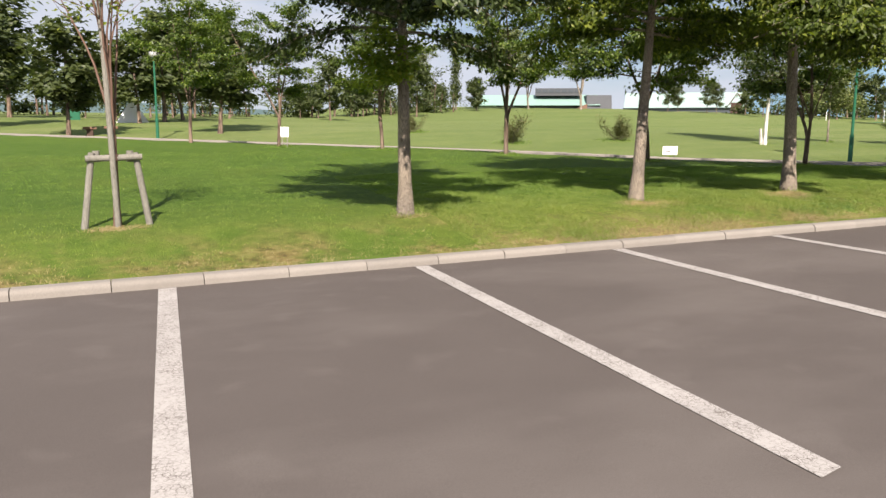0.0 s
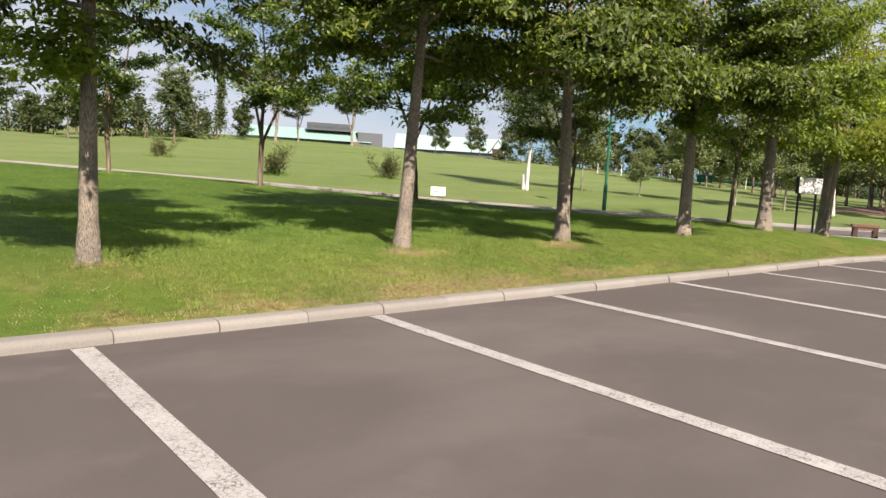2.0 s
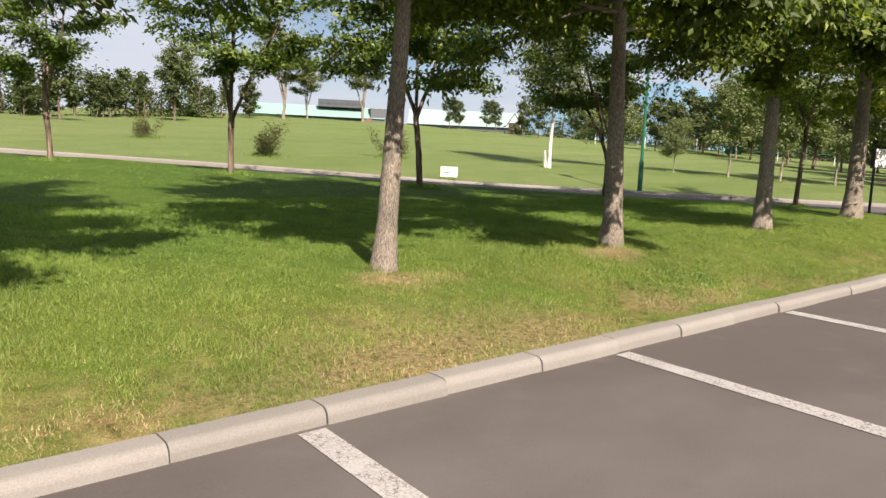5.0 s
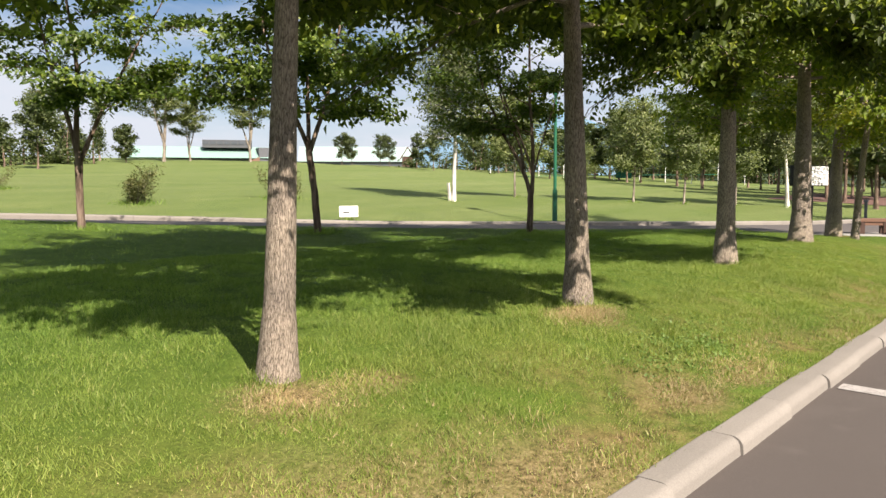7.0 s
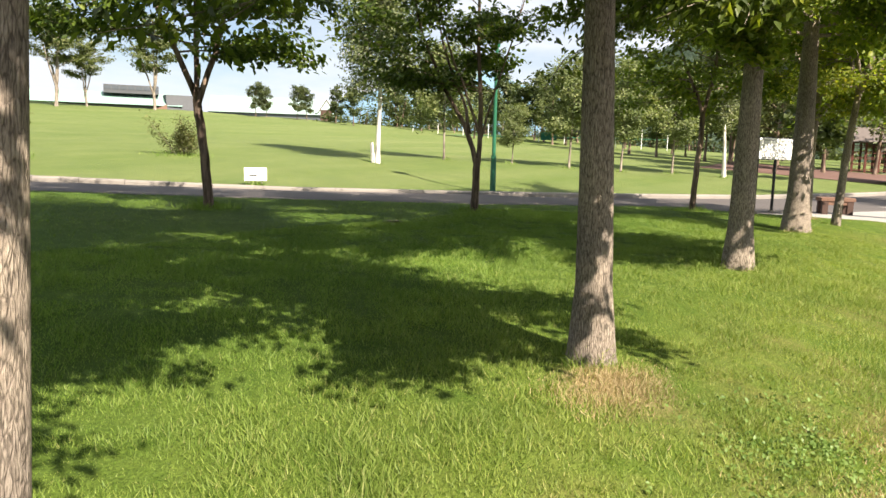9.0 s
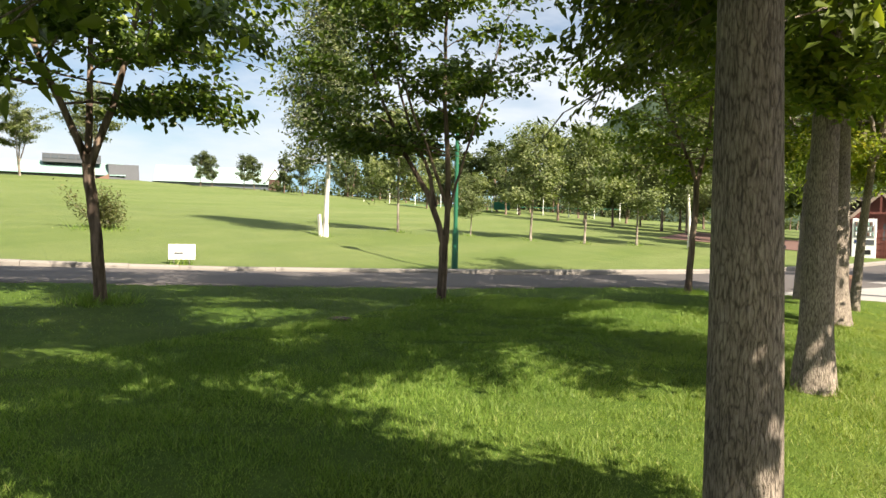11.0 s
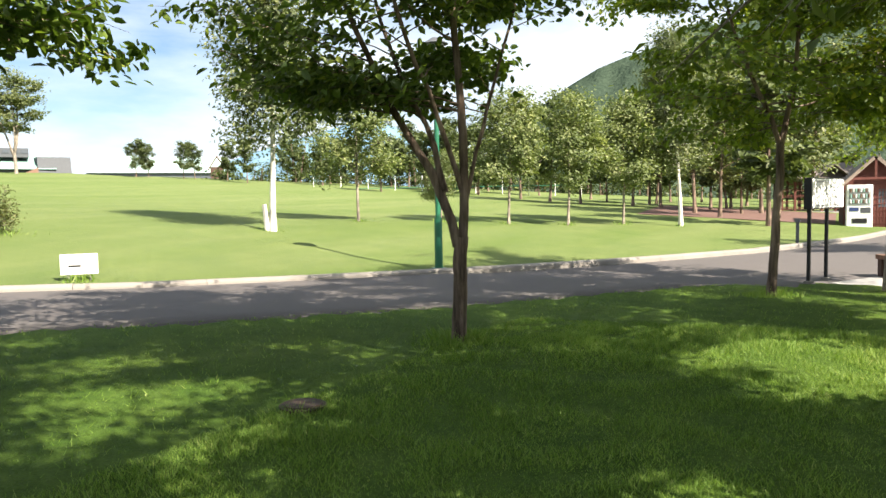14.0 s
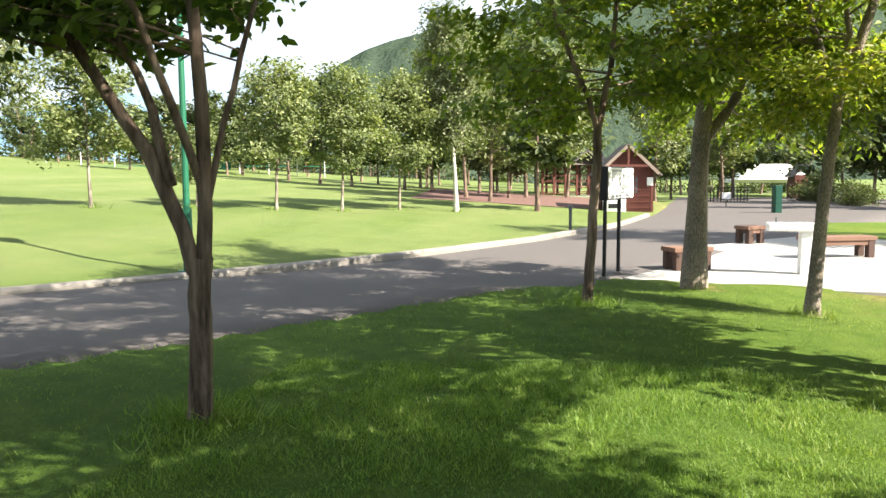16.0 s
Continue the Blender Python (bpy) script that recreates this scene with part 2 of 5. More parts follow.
def line_material():
    m, nt, bsdf, _ = blank("worn_line_paint")
    vec = place_vec(nt)
    vo = nt.nodes.new("ShaderNodeTexVoronoi")
    vo.feature = "DISTANCE_TO_EDGE"
    vo.inputs["Scale"].default_value = 27
    nt.links.new(mix_node(nt, 0.08, vec, noise_vec(nt, vec, 14)), vo.inputs["Vector"])
    crack = ramp_node(nt, vo.outputs["Distance"], ((0.0, (1, 1, 1)), (0.08, (0, 0, 0))))
    wear = ramp_node(nt, noise_node(nt, vec, 5, 5, 0.7), ((0.36, (0.15, 0.15, 0.15)), (0.60, (1, 1, 1))))
    chips = ramp_node(nt, noise_node(nt, vec, 70, 4, 0.7), ((0.44, (0, 0, 0)), (0.60, (1, 1, 1))))
    col = mix_node(nt, noise_node(nt, vec, 3), (0.295, 0.282, 0.272), (0.42, 0.402, 0.388))
    gone = mix_node(nt, 1.0, mix_node(nt, 0.5, crack, chips, "ADD"), wear, "MULTIPLY")
    col = mix_node(nt, gone, col, (0.13, 0.115, 0.105))
    nt.links.new(col, bsdf.inputs["Base Color"])
    bsdf.inputs["Roughness"].default_value, bsdf.inputs["Specular IOR Level"].default_value = 0.75, 0.25
    return m


M_LOT = asphalt_material("lot_asphalt", (0.076, 0.065, 0.060), (0.094, 0.081, 0.075), (0.125, 0.110, 0.102))
M_PATH = surface("path_asphalt", (0.084, 0.076, 0.074), (0.108, 0.097, 0.093), 0.7, 160, 0.85, 0.4, 0.005, spec=0.25)
M_PAVE = surface("pale_concrete", (0.27, 0.26, 0.25), (0.34, 0.33, 0.31), 1.2, 90, 0.8, 0.3, 0.004)
M_KERB = surface("kerb_concrete", (0.175, 0.160, 0.143), (0.245, 0.226, 0.203), 3.5, 120, 0.9, 0.4, 0.004, vary=0.07)
M_LINE = line_material()
M_BARK = bark_material("furrowed_bark", (0.270, 0.228, 0.188), (0.44, 0.385, 0.325), 120.0, 0.022, 0.42, 0.20, 95)
M_BARK_DARK = bark_material("smooth_dark_bark", (0.14, 0.102, 0.080), (0.27, 0.205, 0.165), 14, 0.005)
M_BARK_YOUNG = bark_material("young_bark", (0.20, 0.172, 0.145), (0.36, 0.325, 0.285), 18, 0.004)
M_BIRCH = bark_material("white_birch_bark", (0.62, 0.60, 0.56), (0.82, 0.80, 0.77), 7, 0.003)
M_LEAF_ROW = leaf_material("row_tree_leaf", (0.034, 0.056, 0.010), (0.104, 0.142, 0.021), (0.23, 0.26, 0.04), 0.15, 0.40)
M_LEAF_DEEP = leaf_material("deep_green_leaf", (0.022, 0.038, 0.012), (0.062, 0.088, 0.026), (0.13, 0.15, 0.04), 0.06, 0.22, 0.42, 0.45)
M_SPROUT = leaf_material("sprout_leaf", (0.10, 0.16, 0.02), (0.20, 0.26, 0.04), (0.26, 0.28, 0.05), 0.2, 0.4)
M_LEAF_PATH = leaf_material("path_tree_leaf", (0.036, 0.068, 0.012), (0.114, 0.168, 0.030), (0.22, 0.27, 0.05), 0.14, 0.38, 0.42, 0.45)
M_LEAF_YOUNG = leaf_material("young_tree_leaf", (0.082, 0.112, 0.044), (0.190, 0.222, 0.100), (0.28, 0.30, 0.14), 0.12, 0.36)
M_LEAF_BIRCH = leaf_material("birch_leaf", (0.070, 0.092, 0.042), (0.150, 0.176, 0.082), (0.23, 0.24, 0.12), 0.1, 0.34)
M_LEAF_SHRUB = leaf_material("shrub_leaf", (0.075, 0.085, 0.035), (0.135, 0.14, 0.06), (0.2, 0.18, 0.08), 0.1, 0.3)
M_LEAF_FAR = leaf_material("far_leaf", (0.042, 0.062, 0.026), (0.102, 0.126, 0.048), None, 0, 0.32)
M_LEAF_PALE = leaf_material("pale_park_leaf", (0.075, 0.098, 0.042), (0.165, 0.190, 0.085), (0.24, 0.25, 0.12), 0.1, 0.34)
M_LEAF_GOLD = leaf_material("yellow_green_leaf", (0.105, 0.140, 0.020), (0.225, 0.262, 0.038), (0.36, 0.32, 0.05), 0.2, 0.55)
M_LEAF_LIME = leaf_material("sunny_green_leaf", (0.062, 0.100, 0.014), (0.160, 0.218, 0.030), (0.29, 0.31, 0.05), 0.18, 0.48)
M_IRON_SHADED = surface("rusty_iron_shaded", (0.030, 0.022, 0.018), (0.060, 0.040, 0.030), 8, 90, 0.75, 0.4, 0.003)
M_GREEN_DARK = surface("dark_green_steel", (0.007, 0.048, 0.032), (0.010, 0.066, 0.044), 4, 90, 0.5, 0.1, 0.002, spec=0.3)
M_GREEN_METAL = surface("green_painted_steel", (0.010, 0.095, 0.050), (0.016, 0.13, 0.070), 4, 90, 0.4, 0.1, 0.002, spec=0.5)
M_BLACK = surface("black_painted_steel", (0.010, 0.010, 0.011), (0.02, 0.02, 0.02), 5, 90, 0.5, 0.1, 0.002)
M_WHITE = surface("white_board", (0.72, 0.72, 0.71), (0.82, 0.82, 0.81), 4, 120, 0.5, 0.05, 0.001)
M_DAPPLE_PALE = surface("pale_dapple_grey", (0.55, 0.56, 0.56), (0.70, 0.70, 0.70), 9, 60, 0.6, 0.05, 0.001)
M_DAPPLE_DISPLAY = surface("dapple_and_display_grey", (0.24, 0.25, 0.26), (0.36, 0.37, 0.37), 9, 60, 0.6, 0.05, 0.001)
M_GREY_WOOD = surface("weathered_wood", (0.085, 0.085, 0.070), (0.27, 0.255, 0.225), 11, 60, 0.9, 0.7, 0.01, (1, 1, 0.3))
M_RED_WOOD = surface("red_brown_stained_wood", (0.085, 0.026, 0.021), (0.14, 0.048, 0.038), 3, 60, 0.7, 0.4, 0.006, (1, 1, 0.3))
M_BENCH = surface("bench_wood", (0.115, 0.060, 0.042), (0.20, 0.115, 0.08), 4, 50, 0.65, 0.4, 0.005, (0.4, 1, 1))
M_DARK_WOOD = surface("dark_wood", (0.045, 0.026, 0.020), (0.085, 0.05, 0.04), 4, 50, 0.75, 0.4, 0.005)
M_GLOBE = surface("frosted_globe", (0.33, 0.34, 0.34), (0.42, 0.43, 0.43), 4, 60, 0.35, 0.0, 0.001, spec=0.5)
M_BLUE = surface("dark_blue_panel", (0.03, 0.045, 0.13), (0.05, 0.07, 0.18), 5, 60, 0.4, 0.0, 0.001)
M_RUST = surface("orange_brown_cladding", (0.15, 0.085, 0.062), (0.19, 0.11, 0.08), 0.5, 6, 0.7, 0.1, 0.01)
M_BARGE = surface("weathered_barge_board", (0.20, 0.15, 0.125), (0.30, 0.24, 0.20), 4, 50, 0.8, 0.3, 0.004)
M_ROOF = surface("grey_brown_roofing", (0.10, 0.085, 0.08), (0.17, 0.145, 0.135), 4, 60, 0.75, 0.3, 0.006)
M_MINT = surface("mint_green_roofing", (0.21, 0.345, 0.30), (0.235, 0.375, 0.33), 0.4, 4, 0.5, 0.1, 0.01)
M_PALE_MINT = surface("pale_mint_roofing", (0.30, 0.41, 0.38), (0.33, 0.44, 0.41), 0.4, 4, 0.5, 0.1, 0.01)
M_GREY_WALL = surface("grey_wall", (0.055, 0.060, 0.070), (0.085, 0.090, 0.10), 0.5, 8, 0.7, 0.1, 0.01)
M_DARK_GLASS = surface("dark_window", (0.05, 0.06, 0.07), (0.09, 0.10, 0.12), 0.6, 9, 0.25, 0.0, 0.01, spec=0.6)
M_RED_BRICK = surface("red_paving", (0.105, 0.060, 0.050), (0.155, 0.092, 0.078), 1.5, 40, 0.85, 0.4, 0.005)
M_FOREST = surface("forest_slope", (0.026, 0.043, 0.032), (0.058, 0.080, 0.054), 0.05, 0.2, 0.95, 0.6, 4.0, spec=0.0)
# far hills: aerial haze is painted into these blue base colours
M_HAZE_HILL = surface("haze_tinted_low_hill", (0.075, 0.115, 0.12), (0.10, 0.145, 0.15), 0.002, 0.01, 1.0, 0.0, 1, spec=0.0)
M_HAZE_BLUE_HILL = surface("haze_tinted_far_hill", (0.115, 0.20, 0.28), (0.145, 0.235, 0.31), 0.002, 0.01, 1.0, 0.0, 1, spec=0.0)
M_CLOTH = surface("white_canvas", (0.74, 0.74, 0.73), (0.82, 0.82, 0.82), 0.8, 20, 0.7, 0.1, 0.01)
M_MESH_GREEN = surface("green_netting", (0.010, 0.11, 0.07), (0.02, 0.15, 0.10), 3, 50, 0.6, 0.2, 0.004)


# ---- building helpers ----
def part(name, data, material, parent, label="", category="", kind="", smooth=False):
    """Link a bmesh or a mesh as one object under a thing or a part."""
    if isinstance(data, bmesh.types.BMesh):
        me = bpy.data.meshes.new(name)
        data.to_mesh(me)
        data.free()
    else:
        me = data
    if not me.materials:
        me.materials.append(material)
    if smooth:
        me.polygons.foreach_set("use_smooth", [True] * len(me.polygons))
    ob = new(name, me)
    ob.parent = parent
    return tagged(ob, label, category, "", kind)


def bulk(name, verts, faces):
    """A mesh from arrays: verts n x 3, faces m x k, all of one size."""
    verts, faces = np.asarray(verts, np.float32), np.asarray(faces, np.int32)
    me = bpy.data.meshes.new(name)
    k = faces.shape[1]
    me.vertices.add(len(verts))
    me.vertices.foreach_set("co", verts.ravel())
    me.loops.add(faces.size)
    me.loops.foreach_set("vertex_index", faces.ravel())
    me.polygons.add(len(faces))
    me.polygons.foreach_set("loop_start", np.arange(0, faces.size, k, dtype=np.int32))
    me.update(calc_edges=True)
    me.validate()
    return me


def box(bm, cx, cy, cz, sx, sy, sz, turn=None, bevel=0.0):
    """A box by its centre and sizes, with broken edges, optionally moved by a matrix."""
    made = bmesh.ops.create_cube(bm, size=1.0)["verts"]
    bmesh.ops.scale(bm, vec=(sx, sy, sz), verts=made)
    bmesh.ops.translate(bm, vec=(cx, cy, cz), verts=made)
    if turn is not None:
        bmesh.ops.transform(bm, matrix=turn, verts=made)
    if bevel:
        edges = {e for v in made for e in v.link_edges}
        bmesh.ops.bevel(bm, geom=list(edges), offset=bevel, segments=2, affect="EDGES", profile=0.6)
    return bm


def a_box(*args, **more):
    return box(bmesh.new(), *args, **more)


def rod(bm, p, q, r, r2=None, sides=10):
    p, q = Vector(p), Vector(q)
    made = bmesh.ops.create_cone(bm, cap_ends=True, segments=sides, radius1=r, radius2=r if r2 is None else r2, depth=(q - p).length)["verts"]
    bmesh.ops.transform(bm, matrix=Matrix.Translation((p + q) / 2) @ (q - p).to_track_quat("Z", "Y").to_matrix().to_4x4(), verts=made)
    return bm


def a_rod(*args, **more):
    return rod(bmesh.new(), *args, **more)


def prism(bm, outline, lo, hi):
    """An upright prism over a flat outline of (x, y), or lofted to hi."""
    low = [bm.verts.new((x, y, lo)) for x, y in outline]
    top = [bm.verts.new((x, y, hi)) for x, y in outline]
    bm.faces.new(low[::-1]), bm.faces.new(top)
    for i in range(len(low)):
        j = (i + 1) % len(low)
        bm.faces.new((low[i], low[j], top[j], top[i]))
    bmesh.ops.recalc_face_normals(bm, faces=bm.faces)
    return bm


def root(name, x, y, z, turn=0.0, label="", category="", group="", kind=""):
    ob = new(name)
    ob.empty_display_size = 0.2
    ob.matrix_basis = pose(x, y, z, 0, 0, turn)
    return tagged(ob, label, category, group, kind)


# ---- the lie of the land ----
NEAR_X = (-60, 4, 10, 13, 15, 17.5, 19.3, 21.5, 23.2, 60)
NEAR_Y = (82, 26.6, 21.2, 18.6, 16.85, 15.2, 14.05, 12.75, 11.8, -9)
FAR_X = (-60, 4, 10, 13.7, 17, 18.7, 20.5, 22.2, 24.4, 27.4, 31, 37.4, 45, 52, 140)
FAR_Y = (90, 32.6, 26.8, 23.5, 20.7, 19.3, 17.95, 16.95, 15.7, 14.4, 13.0, 10.5, 8.8, 7.6, -6)
def step(a, b, v):
    u = np.clip((v - a) / (b - a), 0, 1)
    return u * u * (3 - 2 * u)
def soft(x, xs, ys):
    return sum(np.interp(x + d, xs, ys) for d in (-1.5, -0.75, 0, 0.75, 1.5)) / 5
def near_edge(x): return soft(x, NEAR_X, NEAR_Y)
def far_edge(x): return soft(x, FAR_X, FAR_Y)
def lot_z(x): return 0.505 + 0.016 * np.clip(x, -20, 16)
def path_z(x): return np.where(x < 18, 1.13 + 0.033 * (18 - np.maximum(x, -20)), np.maximum(1.13 - 0.02 * (x - 18), 0.86))
def path_dip(x, y):
    """The footpath falls to the level of the plaza on the side where they meet."""
    across = np.clip((y - near_edge(x)) / (far_edge(x) - near_edge(x)), 0, 1)
    return np.maximum(path_z(x) - 0.903, 0) * step(21.6, 23.4, x) * (1 - across)
def ground_z(x, y):
    x, y = np.asarray(x, float), np.asarray(y, float)
    top = lot_z(x) + 0.075
    slope = np.clip(0.051 - 0.0048 * (x - 9), -0.02, 0.051)
    lawn = top + (0.275 - 0.14 * step(17, 23, x)) * step(7.2, 9.2, y) + slope * np.maximum(y - 9.2, 0)
    pz = path_z(x)
    d = near_edge(x) - y
    lawn = lawn + 0.13 * np.exp(-((x - 19.3) ** 2 + (y - 11.0) ** 2) / 8)
    lawn = lawn - 0.13 * np.exp(-((x - 21.6) ** 2 / 3 + (y - 8.9) ** 2 / 1.2))
    pn = pz - path_dip(x, y)
    lawn = lawn + (pn + 0.018 + 0.038 * (1 - step(21.5, 23.2, x)) - lawn) * (1 - step(0.2, 2.2, d))
    s = np.maximum((y - far_edge(x)) * 0.82, 0)
    r = np.hypot(x - 8, y - 8)
    rise = 0.06 * s * (1 - 0.16 * (1 - step(18, 60, x))) - 0.09 * np.maximum(r - 95, 0)
    rise = rise + 0.03 * np.maximum(s - 28, 0) * step(15, 35, x)
    field = pz + 0.035 + (0.55 - 0.4 * step(28, 42, x)) * (1 - np.exp(-(s / 7) ** 2)) + rise
    field = np.where(r > 95, np.maximum(field, -3 - 0.004 * r), field)
    return np.where(y < 7.12, lot_z(x), np.where(d > 0, lawn, np.where(s > 0, field, pn)))


def gz(x, y):
    return float(ground_z(x, y))


def axis(lo, hi, dense_lo, dense_hi, fine, grow=1.22):
    """Grid lines: even in the dense stretch, wider and wider outside."""
    mid = list(np.arange(dense_lo, dense_hi + 1e-6, fine))
    out, d, v = [], fine, dense_hi
    while v < hi:
        d *= grow
        v = min(v + d, hi)
        out.append(v)
    back, d, v = [], fine, dense_lo
    while v > lo:
        d *= grow
        v = max(v - d, lo)
        back.append(v)
    return np.array(back[::-1] + mid + out)


def sheet(name, xs, ys, height):
    gx, gy = np.meshgrid(xs, ys)
    z = height(gx, gy)
    n = len(xs)
    i = np.arange(len(xs) - 1)[None, :] + n * np.arange(len(ys) - 1)[:, None]
    f = np.stack([i, i + 1, i + n + 1, i + n], -1).reshape(-1, 4)
    return bulk(name, np.stack([gx, gy, z], -1).reshape(-1, 3), f)


def bare_ground(x, y):
    """The lawn sheet: sunk under the car park, the path and the plaza."""
    z = ground_z(x, y)
    lumps = 0.018 * np.sin(1.7 * x + 0.6 * np.sin(1.3 * y)) * np.sin(1.5 * y + 0.8 * np.sin(0.9 * x))
    on_path = (y > near_edge(x) + 0.30) & (y < far_edge(x) - 0.05) & (x < 70)
    z = np.where(on_path, z - 0.10, z + lumps * step(7.4, 9, y) * step(0.1, 1.2, np.abs(near_edge(x) - y)))
    beside = (y > far_edge(x) - 0.3) & (y < far_edge(x) + 0.34) & (x < 45)
    z = np.where(beside, z - 0.05, z)
    z = np.where((y < 7.12) & (x < 23.3), z - 0.12, z)
    plaza = (x > 23.5 + 0.75 * step(9.3, 11.2, y)) & (y < near_edge(x) + 0.2) & (x < 38) & (y > 1)
    return np.where(plaza, np.minimum(z, 0.78), z)


def path_top(x, y):
    return path_z(x) - path_dip(x, y) + 0.045 * (1 - step(21.5, 23.2, x)) + 0.012 * np.cos((y - (near_edge(x) + far_edge(x)) / 2) * 0.6)


ground = part("ground", sheet("ground", axis(-3500, 4500, -14, 60, 0.25), axis(-3500, 4500, 6.64, 46, 0.25), bare_ground), M_LAWN, None, "mown green lawn, dry and straw-coloured beside the kerb", "lawn", "structure", True)
lot = part("parking_lot", sheet("parking_lot", np.arange(-46, 23.4, 1.15), np.linspace(-40, 7.06, 43), lambda x, y: lot_z(x)), M_LOT, None, "brown-grey asphalt car park with faded white bay lines", "car park", "structure", True)

# the footpath: a strip between its two edges
px = np.concatenate([np.arange(-40, 23.2, 0.4), np.arange(23.2, 75, 0.8)])
pt = np.linspace(0, 1, 9)
lo_y, hi_y = near_edge(px), far_edge(px) + 0.06
hi_y = np.where(px > 44, far_edge(px), hi_y)
gy = lo_y[:, None] + (hi_y - lo_y)[:, None] * pt[None, :]
gx = np.repeat(px[:, None], len(pt), 1)
i = np.arange(len(pt) - 1)[None, :] + len(pt) * np.arange(len(px) - 1)[:, None]
pv = np.stack([gx, gy, path_top(gx, gy)], -1).reshape(-1, 3)
pf = np.stack([i, i + len(pt), i + len(pt) + 1, i + 1], -1).reshape(-1, 4)
rim = np.stack([px, lo_y - 0.25, path_top(px, lo_y) - 0.22], -1)
q = np.arange(len(px) - 1)
pf = np.concatenate([pf, np.stack([q * len(pt), len(pv) + q, len(pv) + q + 1, (q + 1) * len(pt)], -1)])
footpath = part("footpath", bulk("footpath", np.concatenate([pv, rim]), pf), M_PATH, None, "grey-brown asphalt footpath crossing the park", "path", "structure", True)

# the pale plaza with the benches
PLAZA = ((23.35, 2.0), (23.3, 7.8), (23.5, 9.6), (24.0, 10.7), (24.35, 11.25), (24.7, 11.35), (26.2, 11.05), (29.2, 10.0), (31.0, 8.3), (34.0, 5.5), (32.2, 4.4), (30.0, 1.5))
plaza = part("plaza", prism(bmesh.new(), PLAZA, 0.5, 0.905), M_PAVE, None, "pale grey concrete paving of the rest place", "paving", "structure")
run = np.linspace(0, 1, 26)
south, north = np.stack([46.5 + 13.5 * run, 11.2 + 0 * run], -1), np.stack([46.5 + 13.5 * run, 19.6 + 1.6 * run], -1)
rows = np.stack([south + (north - south) * v for v in np.linspace(0, 1, 9)], 1)
rz = ground_z(rows[..., 0], rows[..., 1]) + 0.03
k = np.arange(8)[None, :] + 9 * np.arange(25)[:, None]
red_paving = part("red_paving", bulk("red_paving", np.concatenate([rows, rz[..., None]], -1).reshape(-1, 3), np.stack([k, k + 9, k + 10, k + 1], -1).reshape(-1, 4)), M_RED_BRICK, None, "reddish brick paving before the shelters", "paving", "structure")

verge = part("verge", prism(bmesh.new(), ((34.1, 5.6), (39.6, 3.8), (41.0, -4), (30.1, -4), (30.1, 1.5), (32.3, 4.45)), 0.5, 0.9), M_LAWN, None, "strip of green grass beyond the paving", "lawn", "structure")

# bay lines, slightly aslant, worn
for k in range(-3, 10):
    bm = bmesh.new()
    cuts = 14
    for a in range(cuts):
        ya, yb = 6.93 - 5.16 * a / cuts, 6.93 - 5.16 * (a + 1) / cuts
        row = []
        for yy in (ya, yb):
            for off in (0.0, 0.155):
                xx = 2.5 * k + 0.005 + off + 0.056 * (yy - 6.96)
                row.append(bm.verts.new((xx, yy + (0.035 if off else 0) * (yy < 2), float(lot_z(xx)) + 0.005)))
        bm.faces.new((row[0], row[2], row[3], row[1]))
    bmesh.ops.remove_doubles(bm, verts=bm.verts, dist=0.001)
    bmesh.ops.recalc_face_normals(bm, faces=bm.faces)
    part("bay_line", bm, M_LINE, None, "worn white painted line between parking bays", "road marking", "structure")


# ---- trees ----
def tubes(paths):
    """Tapered round limbs as one mesh: paths of (points, radii, sides)."""
    V, F, n = [], [], 0
    for pts, rad, sides in paths:
        pts = np.asarray(pts, float)
        tang = np.gradient(pts, axis=0)
        tang /= np.linalg.norm(tang, axis=1)[:, None] + 1e-9
        side = np.cross(tang, (0.31, 0.95, 0.05))
        side /= np.linalg.norm(side, axis=1)[:, None] + 1e-9
        up = np.cross(side, tang)
        a = np.linspace(0, 2 * np.pi, sides, endpoint=False)
        ring = pts[:, None, :] + np.asarray(rad)[:, None, None] * (np.cos(a)[None, :, None] * side[:, None, :] + np.sin(a)[None, :, None] * up[:, None, :])
        V.append(ring.reshape(-1, 3))
        r, c = np.meshgrid(np.arange(len(pts) - 1), np.arange(sides), indexing="ij")
        f = np.stack([r * sides + c, r * sides + (c + 1) % sides, (r + 1) * sides + (c + 1) % sides, (r + 1) * sides + c], -1)
        F.append(f.reshape(-1, 4) + n)
        n += len(pts) * sides
    return np.concatenate(V), np.concatenate(F)


def bend(rng, start, way, length, n, wander, lift):
    """A wandering limb from start."""
    way = np.asarray(way, float) / np.linalg.norm(way)
    pts, p = [np.asarray(start, float)], np.asarray(start, float)
    for k in range(n):
        way = way + rng.normal(0, wander, 3) + np.array((0, 0, lift))
        way /= np.linalg.norm(way)
        p = p + way * length / n
        pts.append(p)
    return np.array(pts)


